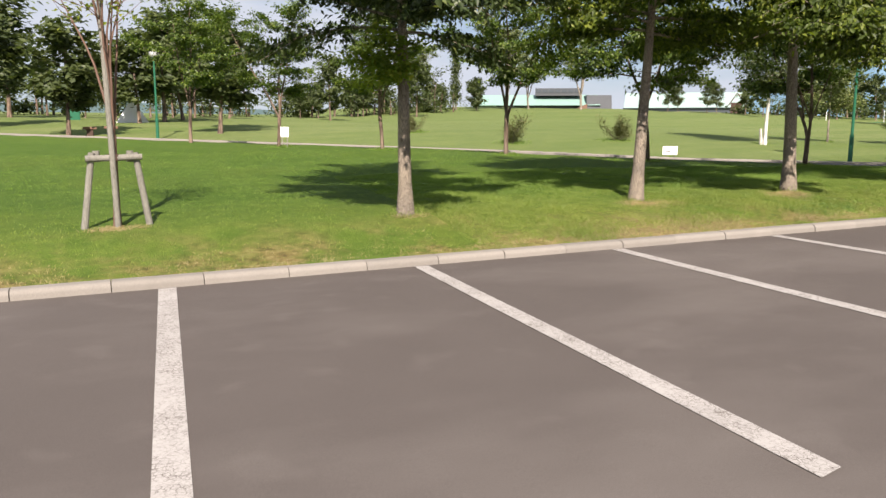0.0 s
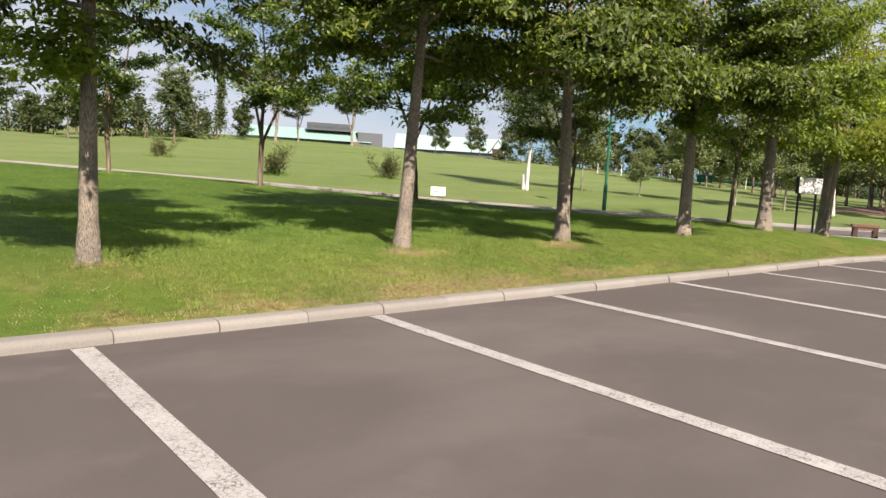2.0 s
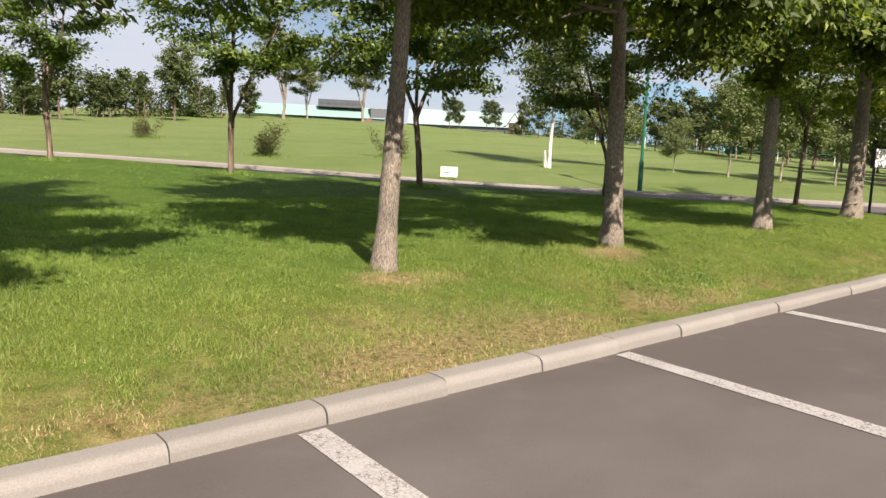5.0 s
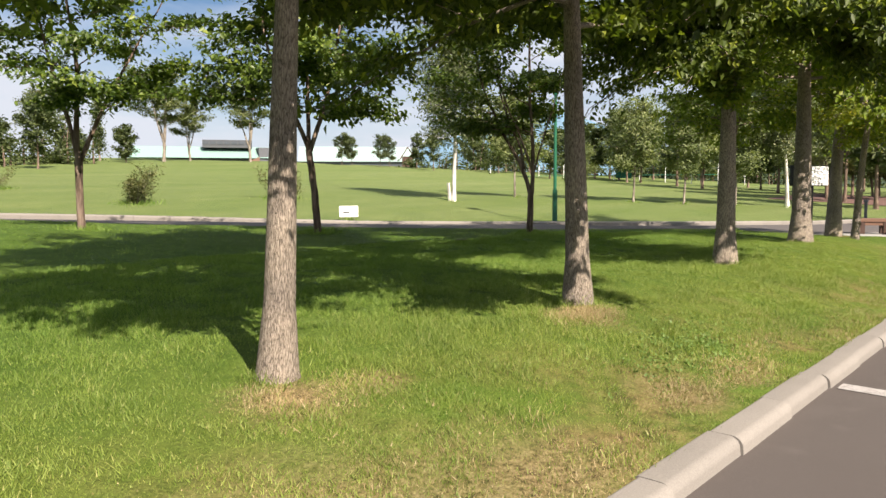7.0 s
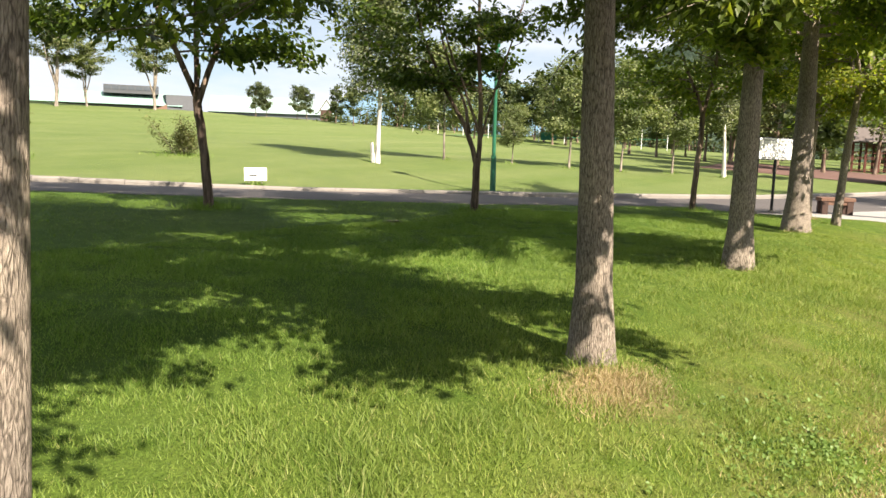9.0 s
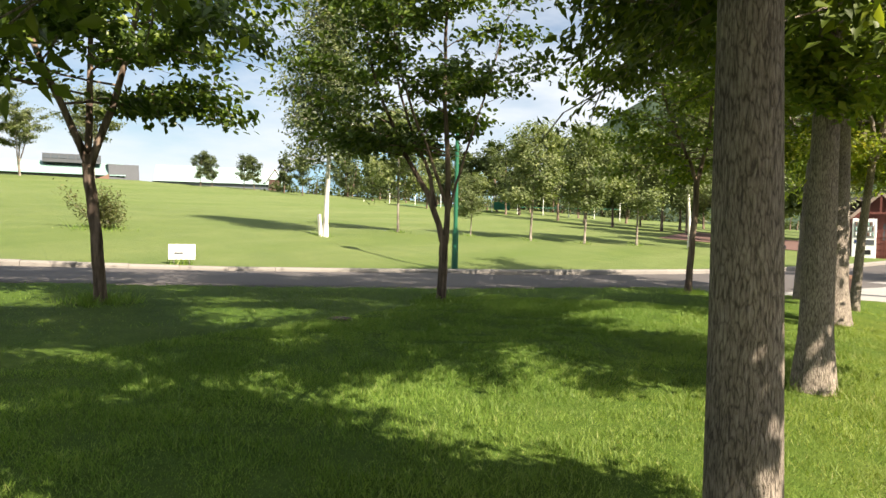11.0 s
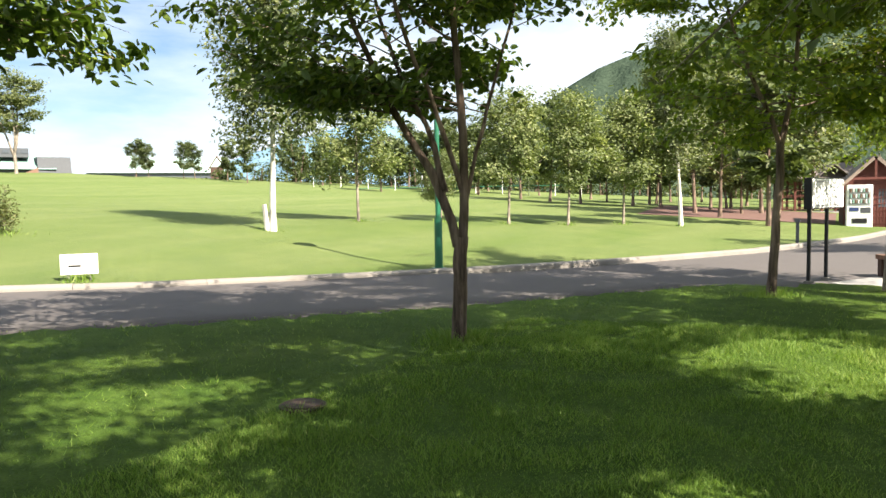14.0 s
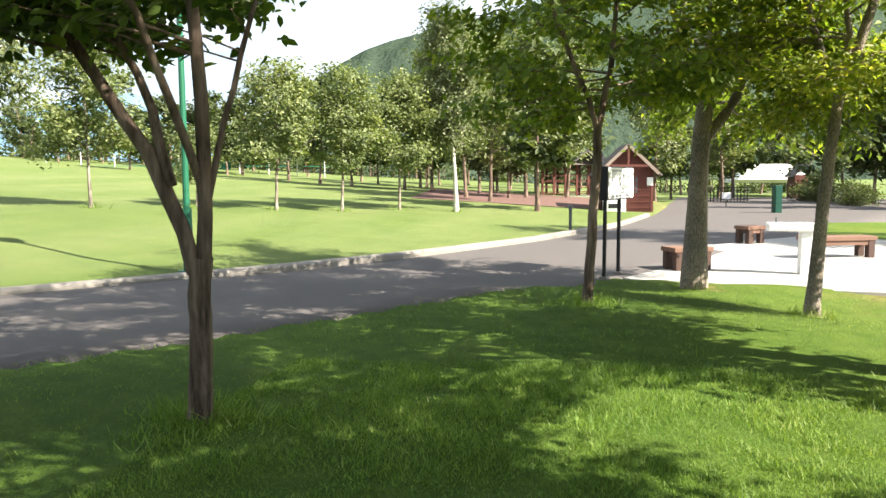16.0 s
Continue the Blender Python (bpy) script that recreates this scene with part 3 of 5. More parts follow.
def leaves(rng, twigs, count, size, spread, flat, droop, wide=0.5, clump=0.0, oval=False, outward=0.0):
    """Folded leaves strewn along twigs: arrays of verts and triangles."""
    ends = np.array([t[0] for t in twigs]), np.array([t[1] for t in twigs])
    weight = np.linalg.norm(ends[1] - ends[0], axis=1)
    if clump:
        weight = weight * np.repeat(rng.gamma(clump, 1 / clump, len(twigs) // 4 + 1), 4)[:len(twigs)]
    pick = rng.choice(len(twigs), count, p=weight / weight.sum())
    u = rng.random(count) ** 0.75
    c = ends[0][pick] + (ends[1] - ends[0])[pick] * u[:, None] + rng.normal(0, 1, (count, 3)) * np.array((spread, spread, spread * flat))
    out = (ends[1] - ends[0])[pick]
    out = out / (np.linalg.norm(out, axis=1)[:, None] + 1e-6)
    d = out * 0.6 + rng.normal(0, 0.75, (count, 3)) * np.array((1, 1, 0.5)) - np.array((0, 0, droop))
    d /= np.linalg.norm(d, axis=1)[:, None]
    n = rng.normal(0, 0.45, (count, 3)) + np.array((0, 0, 1.0))
    if outward:
        away = c * np.array((1, 1, 0))
        n = n + outward * away / (np.linalg.norm(away, axis=1)[:, None] + 0.3)
    s = np.cross(d, n)
    s /= np.linalg.norm(s, axis=1)[:, None] + 1e-6
    n = np.cross(s, d)
    L = size * rng.uniform(0.65, 1.2, count)[:, None]
    W = L * wide
    if oval:
        b1, b2 = c - d * L * 0.22, c + d * L * 0.16
        v = np.stack([c - d * L * 0.5, b1 + s * W * 0.46 + n * L * 0.08, b2 + s * W * 0.46 + n * L * 0.08, c + d * L * 0.5 - n * L * 0.08, b2 - s * W * 0.46 + n * L * 0.08, b1 - s * W * 0.46 + n * L * 0.08], 1).reshape(-1, 3)
        b = 6 * np.arange(count)[:, None]
        return v, np.concatenate([b + (0, 1, 2), b + (0, 2, 3), b + (0, 3, 4), b + (0, 4, 5)], 0)
    mid = c - d * L * 0.08
    v = np.stack([c - d * L * 0.5, mid + s * W * 0.5 + n * L * 0.12, c + d * L * 0.5 - n * L * 0.08, mid - s * W * 0.5 + n * L * 0.12], 1).reshape(-1, 3)
    b = 4 * np.arange(count)[:, None]
    return v, np.concatenate([b + (0, 1, 2), b + (0, 2, 3)], 0)


def grow(name, seed, height, r0, fork, base, radius, limbs, leaf_n, leaf_size, bark, foliage, label,
         stems=1, rise=0.35, flat=0.5, droop=0.25, spread=0.16, lean=0.03, wide=0.5, top=0.35, low_bias=1.0, lower_reach=0.8, low_rise=1.0, skirt=(), open_side=(), clump=0.0, wander=0.018, oval=False, category="tree",
         skeleton=(), facing=0.0, clear_of=(), twiggy=True, outward=0.9):
    """A broadleaved tree: trunk or several stems, limbs, twigs and a crown of single leaves.
    skeleton: stems as (thickness, thickness at the end, bearing points across, along and up), seen across the way that faces "facing" degrees.
    clear_of: a walked line and the headroom kept free of twigs beside it."""
    rng = np.random.default_rng(seed)
    paths, twigs = [], []
    n = 12

    def blocked(p):
        if not clear_of:
            return False
        (ax, ay), (bx, by), wide_of, head = clear_of
        dx, dy = bx - ax, by - ay
        t = min(1, max(0, ((p[0] - ax) * dx + (p[1] - ay) * dy) / (dx * dx + dy * dy)))
        return p[2] < head and math.hypot(p[0] - ax - t * dx, p[1] - ay - t * dy) < wide_of

    if skeleton:
        leaders = []
        ca, sa = math.cos(radians(facing)), math.sin(radians(facing))
        for k, (ra, rb, line) in enumerate(skeleton):
            line = np.array(line, float)
            s = np.concatenate([[0], np.cumsum(np.linalg.norm(np.diff(line, axis=0), axis=1))])
            at = np.linspace(0, s[-1], 15)
            q = np.stack([np.interp(at, s, line[:, c]) for c in range(3)], 1)
            for _ in range(2):
                q[1:-1] = (q[:-2] + 2 * q[1:-1] + q[2:]) / 4
            q[2:, :2] += np.cumsum(rng.normal(0, 0.004 if k == 0 else 0.011, (13, 2)), 0)
            main = np.stack([q[:, 0] * ca - q[:, 1] * sa, q[:, 0] * sa + q[:, 1] * ca, q[:, 2]], 1)
            rad = np.interp(at / s[-1], (0, 1), (ra, rb)) * (1 + rng.normal(0, 0.025, 15))
            if k == 0:
                rad[0], rad[1] = ra * 1.28, ra * 1.05
                main[0, 2] -= 0.12
            paths.append((main, rad, 12))
            if main[-1, 2] > base + 0.5:
                leaders.append((main, rad))
    elif stems == 1:
        main = bend(rng, (0, 0, -0.12), (rng.normal(0, lean), rng.normal(0, lean), 1), height * 0.96, n, wander, 0.03)
        rad = r0 * (1 - 0.86 * np.linspace(0, 1, n + 1) ** 0.9)
        extra = np.insert(main, 1, main[0] * 0.72 + main[1] * 0.28, 0)
        paths.append((extra, np.concatenate([[r0 * 1.6, r0 * 1.22], rad[1:]]), 12))
        leaders = [(main, rad)]
    else:
        foot = bend(rng, (0, 0, -0.12), (rng.normal(0, lean), rng.normal(0, lean), 1), fork + 0.12, 4, 0.03, 0.02)
        foot = np.insert(foot, 1, foot[0] * 0.6 + foot[1] * 0.4, 0)
        paths.append((foot, [r0 * 1.6, r0 * 1.15, r0, r0 * 0.95, r0 * 0.95, r0 * 1.08], 12))
        leaders = []
        for k in range(stems):
            a = 2 * math.pi * (k + rng.uniform(-0.2, 0.2)) / stems
            tilt = rng.uniform(0.2, 0.36) if k else 0.05
            thick = 0.80 if k == 0 else 0.62
            st = bend(rng, foot[-1] - np.array((0, 0, 0.06)), (math.cos(a) * tilt, math.sin(a) * tilt, 1), height - fork - rng.uniform(0, 0.6), n, 0.05, 0.03)
            rd = r0 * thick * (1 - 0.85 * np.linspace(0, 1, n + 1))
            paths.append((st, rd, 10))
            leaders.append((st, rd))
    per = max(3, limbs // len(leaders))
    for main, rad in leaders:
        for k in range(per + len(skirt)):
            u = (k + rng.uniform(0.1, 0.9)) / per
            z = base + (height * 0.93 - base) * u ** low_bias
            j = int(np.clip(np.searchsorted(main[:, 2], z), 1, len(main) - 1))
            t = np.clip((z - main[j - 1, 2]) / max(main[j, 2] - main[j - 1, 2], 1e-3), 0, 1)
            p = main[j - 1] * (1 - t) + main[j] * t
            a = k * 2.399 + rng.uniform(-0.5, 0.5)
            uu = np.clip((z - base) / (height - base), 0, 1)
            low = skirt[k - per] if k >= per else None
            reach = radius * (lower_reach + (1 - lower_reach) * math.sin(math.pi * min(1, uu * 1.6) * 0.5)) * (1 - (1 - top) * uu ** 1.6) * rng.uniform(0.75, 1.12)
            if len(leaders) > 1:
                reach *= 0.85 if skeleton else 0.7
            bare = next((o for o in open_side if math.cos(a - radians(o[0])) > o[1]), None)
            if bare:
                if z < bare[3] and k < per:
                    continue
                reach *= bare[2]
            if low:
                z, a, reach = low[1], radians(low[0]), low[2]
                p = np.array((np.interp(z, main[:, 2], main[:, 0]), np.interp(z, main[:, 2], main[:, 1]), z))
                j, uu = int(np.searchsorted(main[:, 2], z)), -0.2
            limb = bend(rng, p, (math.cos(a), math.sin(a), rise * (low_rise + (1 - low_rise) * min(1, uu * 2.5)) + 0.5 * uu), reach, 6, 0.09, -0.03)
            if blocked(limb[-1]) or blocked(limb[3]):
                continue
            r1 = min(rad[j] * 0.42, 0.008 + 0.010 * reach)
            paths.append((limb, r1 * (1 - 0.8 * np.linspace(0, 1, 7)), 6))
            for q in range(2, 7):
                for sgn in (-1, 1):
                    side = np.cross(limb[q] - limb[q - 1], (0, 0, 1.0))
                    side = side / (np.linalg.norm(side) + 1e-6) * sgn
                    fwd = (limb[q] - limb[q - 1]) / np.linalg.norm(limb[q] - limb[q - 1])
                    tl = reach * rng.uniform(0.22, 0.42)
                    tw = bend(rng, limb[q], fwd * 0.7 + side * rng.uniform(0.4, 1.0) + np.array((0, 0, rng.normal(0.02, 0.15))), tl, 3, 0.12, -0.05)
                    if blocked(tw[-1]):
                        continue
                    if twiggy:
                        paths.append((tw, r1 * 0.3 * (1 - 0.7 * np.linspace(0, 1, 4)), 4))
                    twigs += [(tw[0], tw[2]), (tw[1], tw[3])]
            twigs += [(limb[4], limb[6]), (limb[1], limb[4]), (limb[2], limb[5])]
    v, f = tubes(paths)
    lv, lf = leaves(rng, twigs, leaf_n, leaf_size, spread, flat, droop, wide, clump, oval, outward)
    r = root(name, 0, 0, -50, 0, label, category)
    part("trunk", bulk("trunk", v, f), bark, r, "", "", "", True)
    part("crown", bulk("crown", lv, lf), foliage, r)
    return r


def plant(source, x, y, turn, size=1.0, sink=0.0, group="", label="", tall=1.0, tip=(0, 0)):
    m = pose(x, y, gz(x, y) - sink, tip[0], tip[1], turn) @ Matrix.Diagonal((size, size, size * tall, 1))
    return tagged(copy_thing(source, m), label, "", group)


def scrap(source):
    for o in (*source.children_recursive, source):
        bpy.data.objects.remove(o)


ROW = "row of trees beside the car park"
ROW_LABEL = "broadleaved tree with furrowed grey-brown bark and layered green crown"
# low limbs on the sunny side: bearing, height, reach
SKIRTS = (tuple((238 + 5 * k, 3.4 + 0.1 * (k % 3), 2.0) for k in range(5)),
          tuple((236 + 5 * k, 3.3 + 0.12 * (k % 3), 1.85 - 0.15 * (k % 2)) for k in range(6)),
          tuple((224 + 2.6 * k, 2.98 + 0.12 * (k % 3), 2.2 - 0.2 * (k % 2)) for k in range(9)) + ((100, 2.7, 2.3), (125, 2.55, 2.4), (145, 2.6, 2.5), (165, 2.55, 2.4), (185, 2.65, 2.2)),
          tuple((236 + 4 * k, 2.95 + 0.12 * (k % 3), 2.3 - 0.25 * (k % 2)) for k in range(6)) + ((186, 3.0, 2.0), (197, 3.1, 2.1), (275, 3.2, 2.2), (85, 3.1, 2.3), (110, 3.2, 1.9), (140, 3.2, 1.9), (165, 3.0, 2.2)),
          ((236, 2.9, 1.9), (243, 3.0, 2.0), (250, 2.9, 1.9), (257, 3.0, 2.0)), tuple((230 + 4 * k, 2.65 + 0.12 * (k % 3), 1.65) for k in range(8)))
# bare sides of the crowns: bearing, cosine of the half width, shortening, lowest limb
BARE = {2: ((310, 0.7, 0.65, 3.1),), 3: ((217, 0.96, 0.5, 3.3), (300, 0.97, 0.7, 2.9))}
ROW_SPOTS = ((3.18, 8.97, 0.98), (7.04, 9.115, 1.0), (10.25, 9.11, 1.02), (14.10, 9.29, 1.0), (17.70, 9.43, 1.05), (23.1, 10.3, 1.12))
WALKED = ((5.0, 6.2), (12.6, 12.0))
ELBOW = ((0.138, 0.02, ((0, 0, 0), (-0.01, 0, 0.9), (-0.04, 0, 1.9), (-0.10, 0, 2.35), (-0.18, 0.05, 3.1), (-0.15, 0.1, 4.2), (0, 0, 6.3))),
         (0.068, 0.015, ((-0.06, 0, 1.75), (-0.24, -0.03, 2.02), (-0.46, -0.05, 2.22), (-0.52, -0.08, 2.75), (-0.60, -0.1, 3.3), (-0.85, -0.2, 4.6))),
         (0.05, 0.012, ((-0.10, 0.02, 2.2), (0.12, 0.25, 2.6), (0.35, 0.5, 3.3), (0.5, 0.7, 4.4))))
row_kinds = []
for k, (x, y, size) in enumerate(ROW_SPOTS):
    row_kinds.append(grow("row_tree", 11 + k, 6.6, (0.100, 0.103, 0.115, 0.132, 0.156, 0.150)[k], 0, (2.35, 2.5, 2.35, 2.55, 2.5, 2.15)[k], (2.1, 2.1, 2.7, 2.7, 2.2, 2.3)[k], (38, 38, 44, 40, 32, 42)[k], (46000, 50000, 66000, 61000, 34000, 28000)[k], 0.104, M_BARK, M_LEAF_DEEP if k == 0 else M_LEAF_LIME if k > 3 else M_LEAF_ROW, ROW_LABEL,
                          rise=0.45, low_rise=0.25, flat=0.5, droop=0.55, spread=0.12, lean=0.0, wander=0.007, top=0.45, wide=0.5, low_bias=1.25 if k in (2, 3) else 1.4, lower_reach=0.9, skirt=SKIRTS[k], clump=1.5 if k in (2, 3) else 1.2, open_side=BARE.get(k, ()),
                          skeleton=ELBOW if k == 5 else (), facing=82, clear_of=tuple(((wx - x) / size, (wy - y) / size) for wx, wy in WALKED) + ((1.5, 1.5, 1.05)[min(k, 2)], 2.45 if k in (1, 2) else 2.7)))
for k, (x, y, size) in enumerate(ROW_SPOTS):
    turn = 0
    t = plant(row_kinds[k], x, y, turn, size, 0, ROW, tip=((-0.3, -1.2), (-1.3, 4.3), (0, -2.4), (-0.8, -0.7), (-0.4, 0), (0, 0))[k])
    if k in (0, 3):
        rng = np.random.default_rng(300 + k)
        z0, out = (2.25, 0.42) if k == 3 else (2.0, 0.75)
        side = radians((200 if k == 3 else 215) - turn)
        tw = []
        for q in range(26):
            a = side + rng.normal(0, 0.75)
            p = np.array((0, 0, z0 + rng.uniform(-0.25, 0.2)))
            tw.append((p + np.array((math.cos(a), math.sin(a), 0)) * 0.1, p + np.array((math.cos(a) * out, math.sin(a) * out, rng.uniform(-0.1, 0.25))) * rng.uniform(0.6, 1.1)))
        lv, lf = leaves(rng, tw, 1300, 0.10, 0.07, 0.7, 0.2, 0.5)
        part("sprout", bulk("sprout", lv, lf), M_SPROUT, t, "bright green low shoots")
SLENDER = ((0.076, 0.05, ((0, 0, 0), (-0.06, 0, 0.9), (-0.14, 0, 1.8), (-0.20, 0, 2.4))),
           (0.055, 0.012, ((-0.20, 0, 2.35), (-0.36, 0.05, 2.9), (-0.52, 0.1, 3.6), (-0.7, 0.1, 5.6))),
           (0.045, 0.010, ((-0.18, 0, 2.3), (-0.02, -0.1, 2.7), (0.15, -0.2, 3.2), (0.35, -0.3, 4.6))),
           (0.035, 0.010, ((-0.22, 0, 2.4), (-0.22, 0.3, 2.9), (-0.15, 0.6, 3.8), (0.0, 0.8, 4.8))))
gold = grow("row_tree", 31, 6.0, 0.075, 0, 2.2, 2.4, 40, 14000, 0.095, M_BARK, M_LEAF_GOLD, "slender tree with dark bark and yellow-green crown", rise=0.35, flat=0.4, spread=0.16, low_rise=0.3, low_bias=1.3, skirt=((232, 2.65, 1.9), (244, 2.7, 2.0), (252, 2.6, 1.9)), skeleton=SLENDER, facing=74, clump=1.2, open_side=((315, 0.45, 0.5, 2.6),))
plant(gold, 21.05, 9.39, 0, 1.0, 0, ROW)
# added tree, trunk out of view, placed to cast shade on the far path
plant(row_kinds[4], 31.2, 1.9, 100, 1.35, -0.14, ROW)

PATHROW = "row of trees along the footpath"
PATH_LABEL = "young cherry-like tree with dark forked stems and broad leaves"
FORKED = ((0.062, 0.056, ((0, 0, 0), (-0.01, 0, 0.45), (-0.02, 0, 0.86))),
          (0.041, 0.009, ((0.0, 0, 0.78), (0.03, 0.02, 0.95), (0.10, 0.05, 1.26), (0.22, 0.02, 1.50), (0.38, 0.0, 1.71), (0.50, 0.02, 1.93), (0.80, 0.1, 2.6), (1.05, 0.15, 3.5))),
          (0.026, 0.008, ((0.09, 0.05, 1.22), (0.17, -0.05, 1.52), (0.25, -0.12, 1.78), (0.46, -0.28, 2.18), (0.70, -0.45, 2.9), (0.9, -0.6, 3.8))),
          (0.042, 0.009, ((-0.04, 0, 0.78), (-0.065, 0, 0.95), (-0.075, 0, 1.3), (-0.055, 0.02, 1.88), (-0.02, 0.03, 2.2), (0.0, 0, 3.2), (0.05, 0, 4.7))),
          (0.023, 0.007, ((-0.05, 0.0, 1.20), (0.03, 0.10, 1.46), (0.14, 0.22, 1.86), (0.34, 0.36, 2.2), (0.55, 0.55, 3.0), (0.70, 0.7, 4.0))),
          (0.018, 0.007, ((-0.08, 0, 1.16), (-0.14, -0.06, 1.36), (-0.19, -0.12, 1.8), (-0.33, -0.22, 2.2), (-0.56, -0.35, 2.9), (-0.75, -0.45, 3.7))))
VASE = ((0.064, 0.056, ((0, 0, 0), (0.06, 0, 0.8), (0.12, 0, 1.42))),
        (0.042, 0.009, ((0.11, 0, 1.36), (0.28, 0.05, 1.85), (0.55, 0.1, 2.4), (0.8, 0.1, 3.2), (0.9, 0.1, 4.3))),
        (0.040, 0.009, ((0.12, 0, 1.38), (0.13, -0.2, 2.0), (0.16, -0.35, 3.0), (0.1, -0.4, 4.6))),
        (0.044, 0.009, ((0.12, 0, 1.34), (-0.04, 0.06, 1.85), (-0.24, 0.15, 2.4), (-0.36, 0.2, 3.3), (-0.55, 0.3, 4.4))))
SLIM = ((0.056, 0.046, ((0, 0, 0), (-0.05, 0, 0.8), (-0.09, 0, 1.4), (-0.09, 0, 1.86))),
        (0.032, 0.009, ((-0.09, 0, 1.8), (0.03, 0.05, 2.2), (0.22, 0.1, 2.6), (0.5, 0.2, 3.4), (0.65, 0.2, 4.2))),
        (0.036, 0.009, ((-0.09, 0, 1.8), (-0.17, -0.05, 2.25), (-0.25, -0.1, 2.7), (-0.30, -0.1, 3.4), (-0.25, 0, 4.8))))
common = dict(rise=0.4, flat=0.45, droop=0.45, spread=0.12, wide=0.56, clump=1.2, oval=True)
path_kinds = [grow("path_tree", 51, 4.9, 0.062, 0, 1.95, 2.0, 55, 14000, 0.092, M_BARK_DARK, M_LEAF_PATH, PATH_LABEL, skeleton=FORKED, facing=119, skirt=((105, 1.85, 1.1), (140, 1.9, 1.2)), open_side=((262, 0.0, 0.8, 2.4),), **common),
              grow("path_tree", 52, 4.9, 0.064, 0, 1.95, 2.3, 48, 22000, 0.098, M_BARK_DARK, M_LEAF_PATH, PATH_LABEL, skeleton=VASE, facing=146, low_rise=0.3, **common),
              grow("path_tree", 53, 5.1, 0.062, 1.1, 1.7, 2.4, 40, 14000, 0.105, M_BARK_DARK, M_LEAF_PATH, PATH_LABEL, stems=3, **(common | dict(oval=False))),
              grow("path_tree", 54, 5.0, 0.056, 0, 2.0, 2.3, 44, 13000, 0.095, M_BARK_DARK, M_LEAF_LIME, PATH_LABEL, skeleton=SLIM, facing=89, low_rise=0.2, **common)]
for k, x, y, turn, size in ((2, 4.2, 22.4, 40, 0.82), (2, 6.84, 20.5, 160, 0.88), (2, 9.58, 18.0, 250, 1.0), (1, 12.86, 16.07, 0, 1.05), (0, 16.03, 13.74, 0, 1.0), (3, 20.5, 11.76, 0, 1.0), (2, 2.0, 25.8, 300, 0.95)):
    plant(path_kinds[k], x, y, turn, size, 0, PATHROW)

FIELDROW = "row of young trees on the field"
young_kinds = [grow("young_tree", 71 + k, 4.2, 0.05, 0, 1.1, 1.5, 32, 9500, 0.12, M_BARK_YOUNG, M_LEAF_YOUNG, "young tree with slim pale trunk and dusty green leaves", rise=0.55, flat=0.8, droop=0.35, spread=0.16, wide=0.55, top=0.3, clump=0.9) for k in range(3)]
for k, x, y, turn, size in ((0, 28.9, 23.6, 10, 1.0), (1, 32.0, 22.5, 80, 0.55), (1, 33.5, 20.75, 120, 1.05), (2, 35.15, 19.25, 200, 1.05), (0, 37.7, 18.0, 250, 1.08)):
    plant(young_kinds[k], x, y, turn, size, 0, FIELDROW)
birch_kind = grow("birch", 81, 7.2, 0.085, 0, 2.0, 1.6, 44, 20000, 0.115, M_BIRCH, M_LEAF_BIRCH, "birch with white trunk and sparse grey-green crown", rise=0.6, flat=1.1, droop=0.6, spread=0.2, wide=0.6, top=0.35)
plant(birch_kind, 39.0, 16.2, 40, 1.0, 0, FIELDROW)
two_birch = plant(birch_kind, 24.9, 23.4, 170, 1.0)
tagged(two_birch, "birch with white trunk and a pale cut second stem")

# shrubs on the field
def shrub(seed, h, w, n):
    rng = np.random.default_rng(seed)
    paths, twigs = [], []
    for k in range(16):
        a, t = rng.uniform(0, 6.28), rng.uniform(0.05, 0.5)
        st = bend(rng, (rng.normal(0, 0.06), rng.normal(0, 0.06), -0.05), (math.cos(a) * t * w / h * 2, math.sin(a) * t * w / h * 2, 1), h * (rng.uniform(0.45, 0.85) if k > 3 else rng.uniform(0.95, 1.2)), 5, 0.14, 0.02)
        paths.append((st, 0.012 * (1 - 0.8 * np.linspace(0, 1, 6)), 5))
        twigs += [(st[1], st[4]), (st[3], st[5])]
    v, f = tubes(paths)
    lv, lf = leaves(rng, twigs, n, 0.085, 0.10, 1.1, 0.0, 0.45)
    r = root("shrub", 0, 0, -50, 0, "loose dusty green shrub on the lawn", "shrub")
    part("branchwork", bulk("branchwork", v, f), M_BARK_YOUNG, r)
    part("foliage", bulk("foliage", lv, lf), M_LEAF_SHRUB, r)
    return r


bush = shrub(5, 1.2, 0.75, 2600)
for x, y, turn, size in ((19.9, 26.8, 0, 1.0), (15.25, 28.0, 90, 1.05), (13.3, 34.6, 200, 0.8)):
    plant(bush, x, y, turn, size, 0, "shrubs on the field")

# woods round the field: several kinds, copied
FARGROUP = "trees round the field"
far_kinds = [grow("park_tree", 91 + k, 6.2, 0.10, 0, 1.5 - 0.2 * k, 2.2 - 0.2 * k, 13, 2300, 0.38, M_BARK_DARK, M_LEAF_FAR, "broadleaved park tree with dense dark green crown", twiggy=False, clump=1.5, rise=0.5, flat=0.8, droop=0.2, spread=0.24, wide=0.6, top=0.4) for k in range(3)]
pale_kinds = [grow("park_tree", 101 + k, 8.2, 0.10, 0, 1.7, 2.3, 22, 5200, 0.25, M_BARK_DARK, M_LEAF_PALE, "tall loose park tree with grey-green crown", rise=0.7, flat=0.9, droop=0.4, spread=0.26, wide=0.55, top=0.35, clump=1.0, twiggy=False) for k in range(2)]
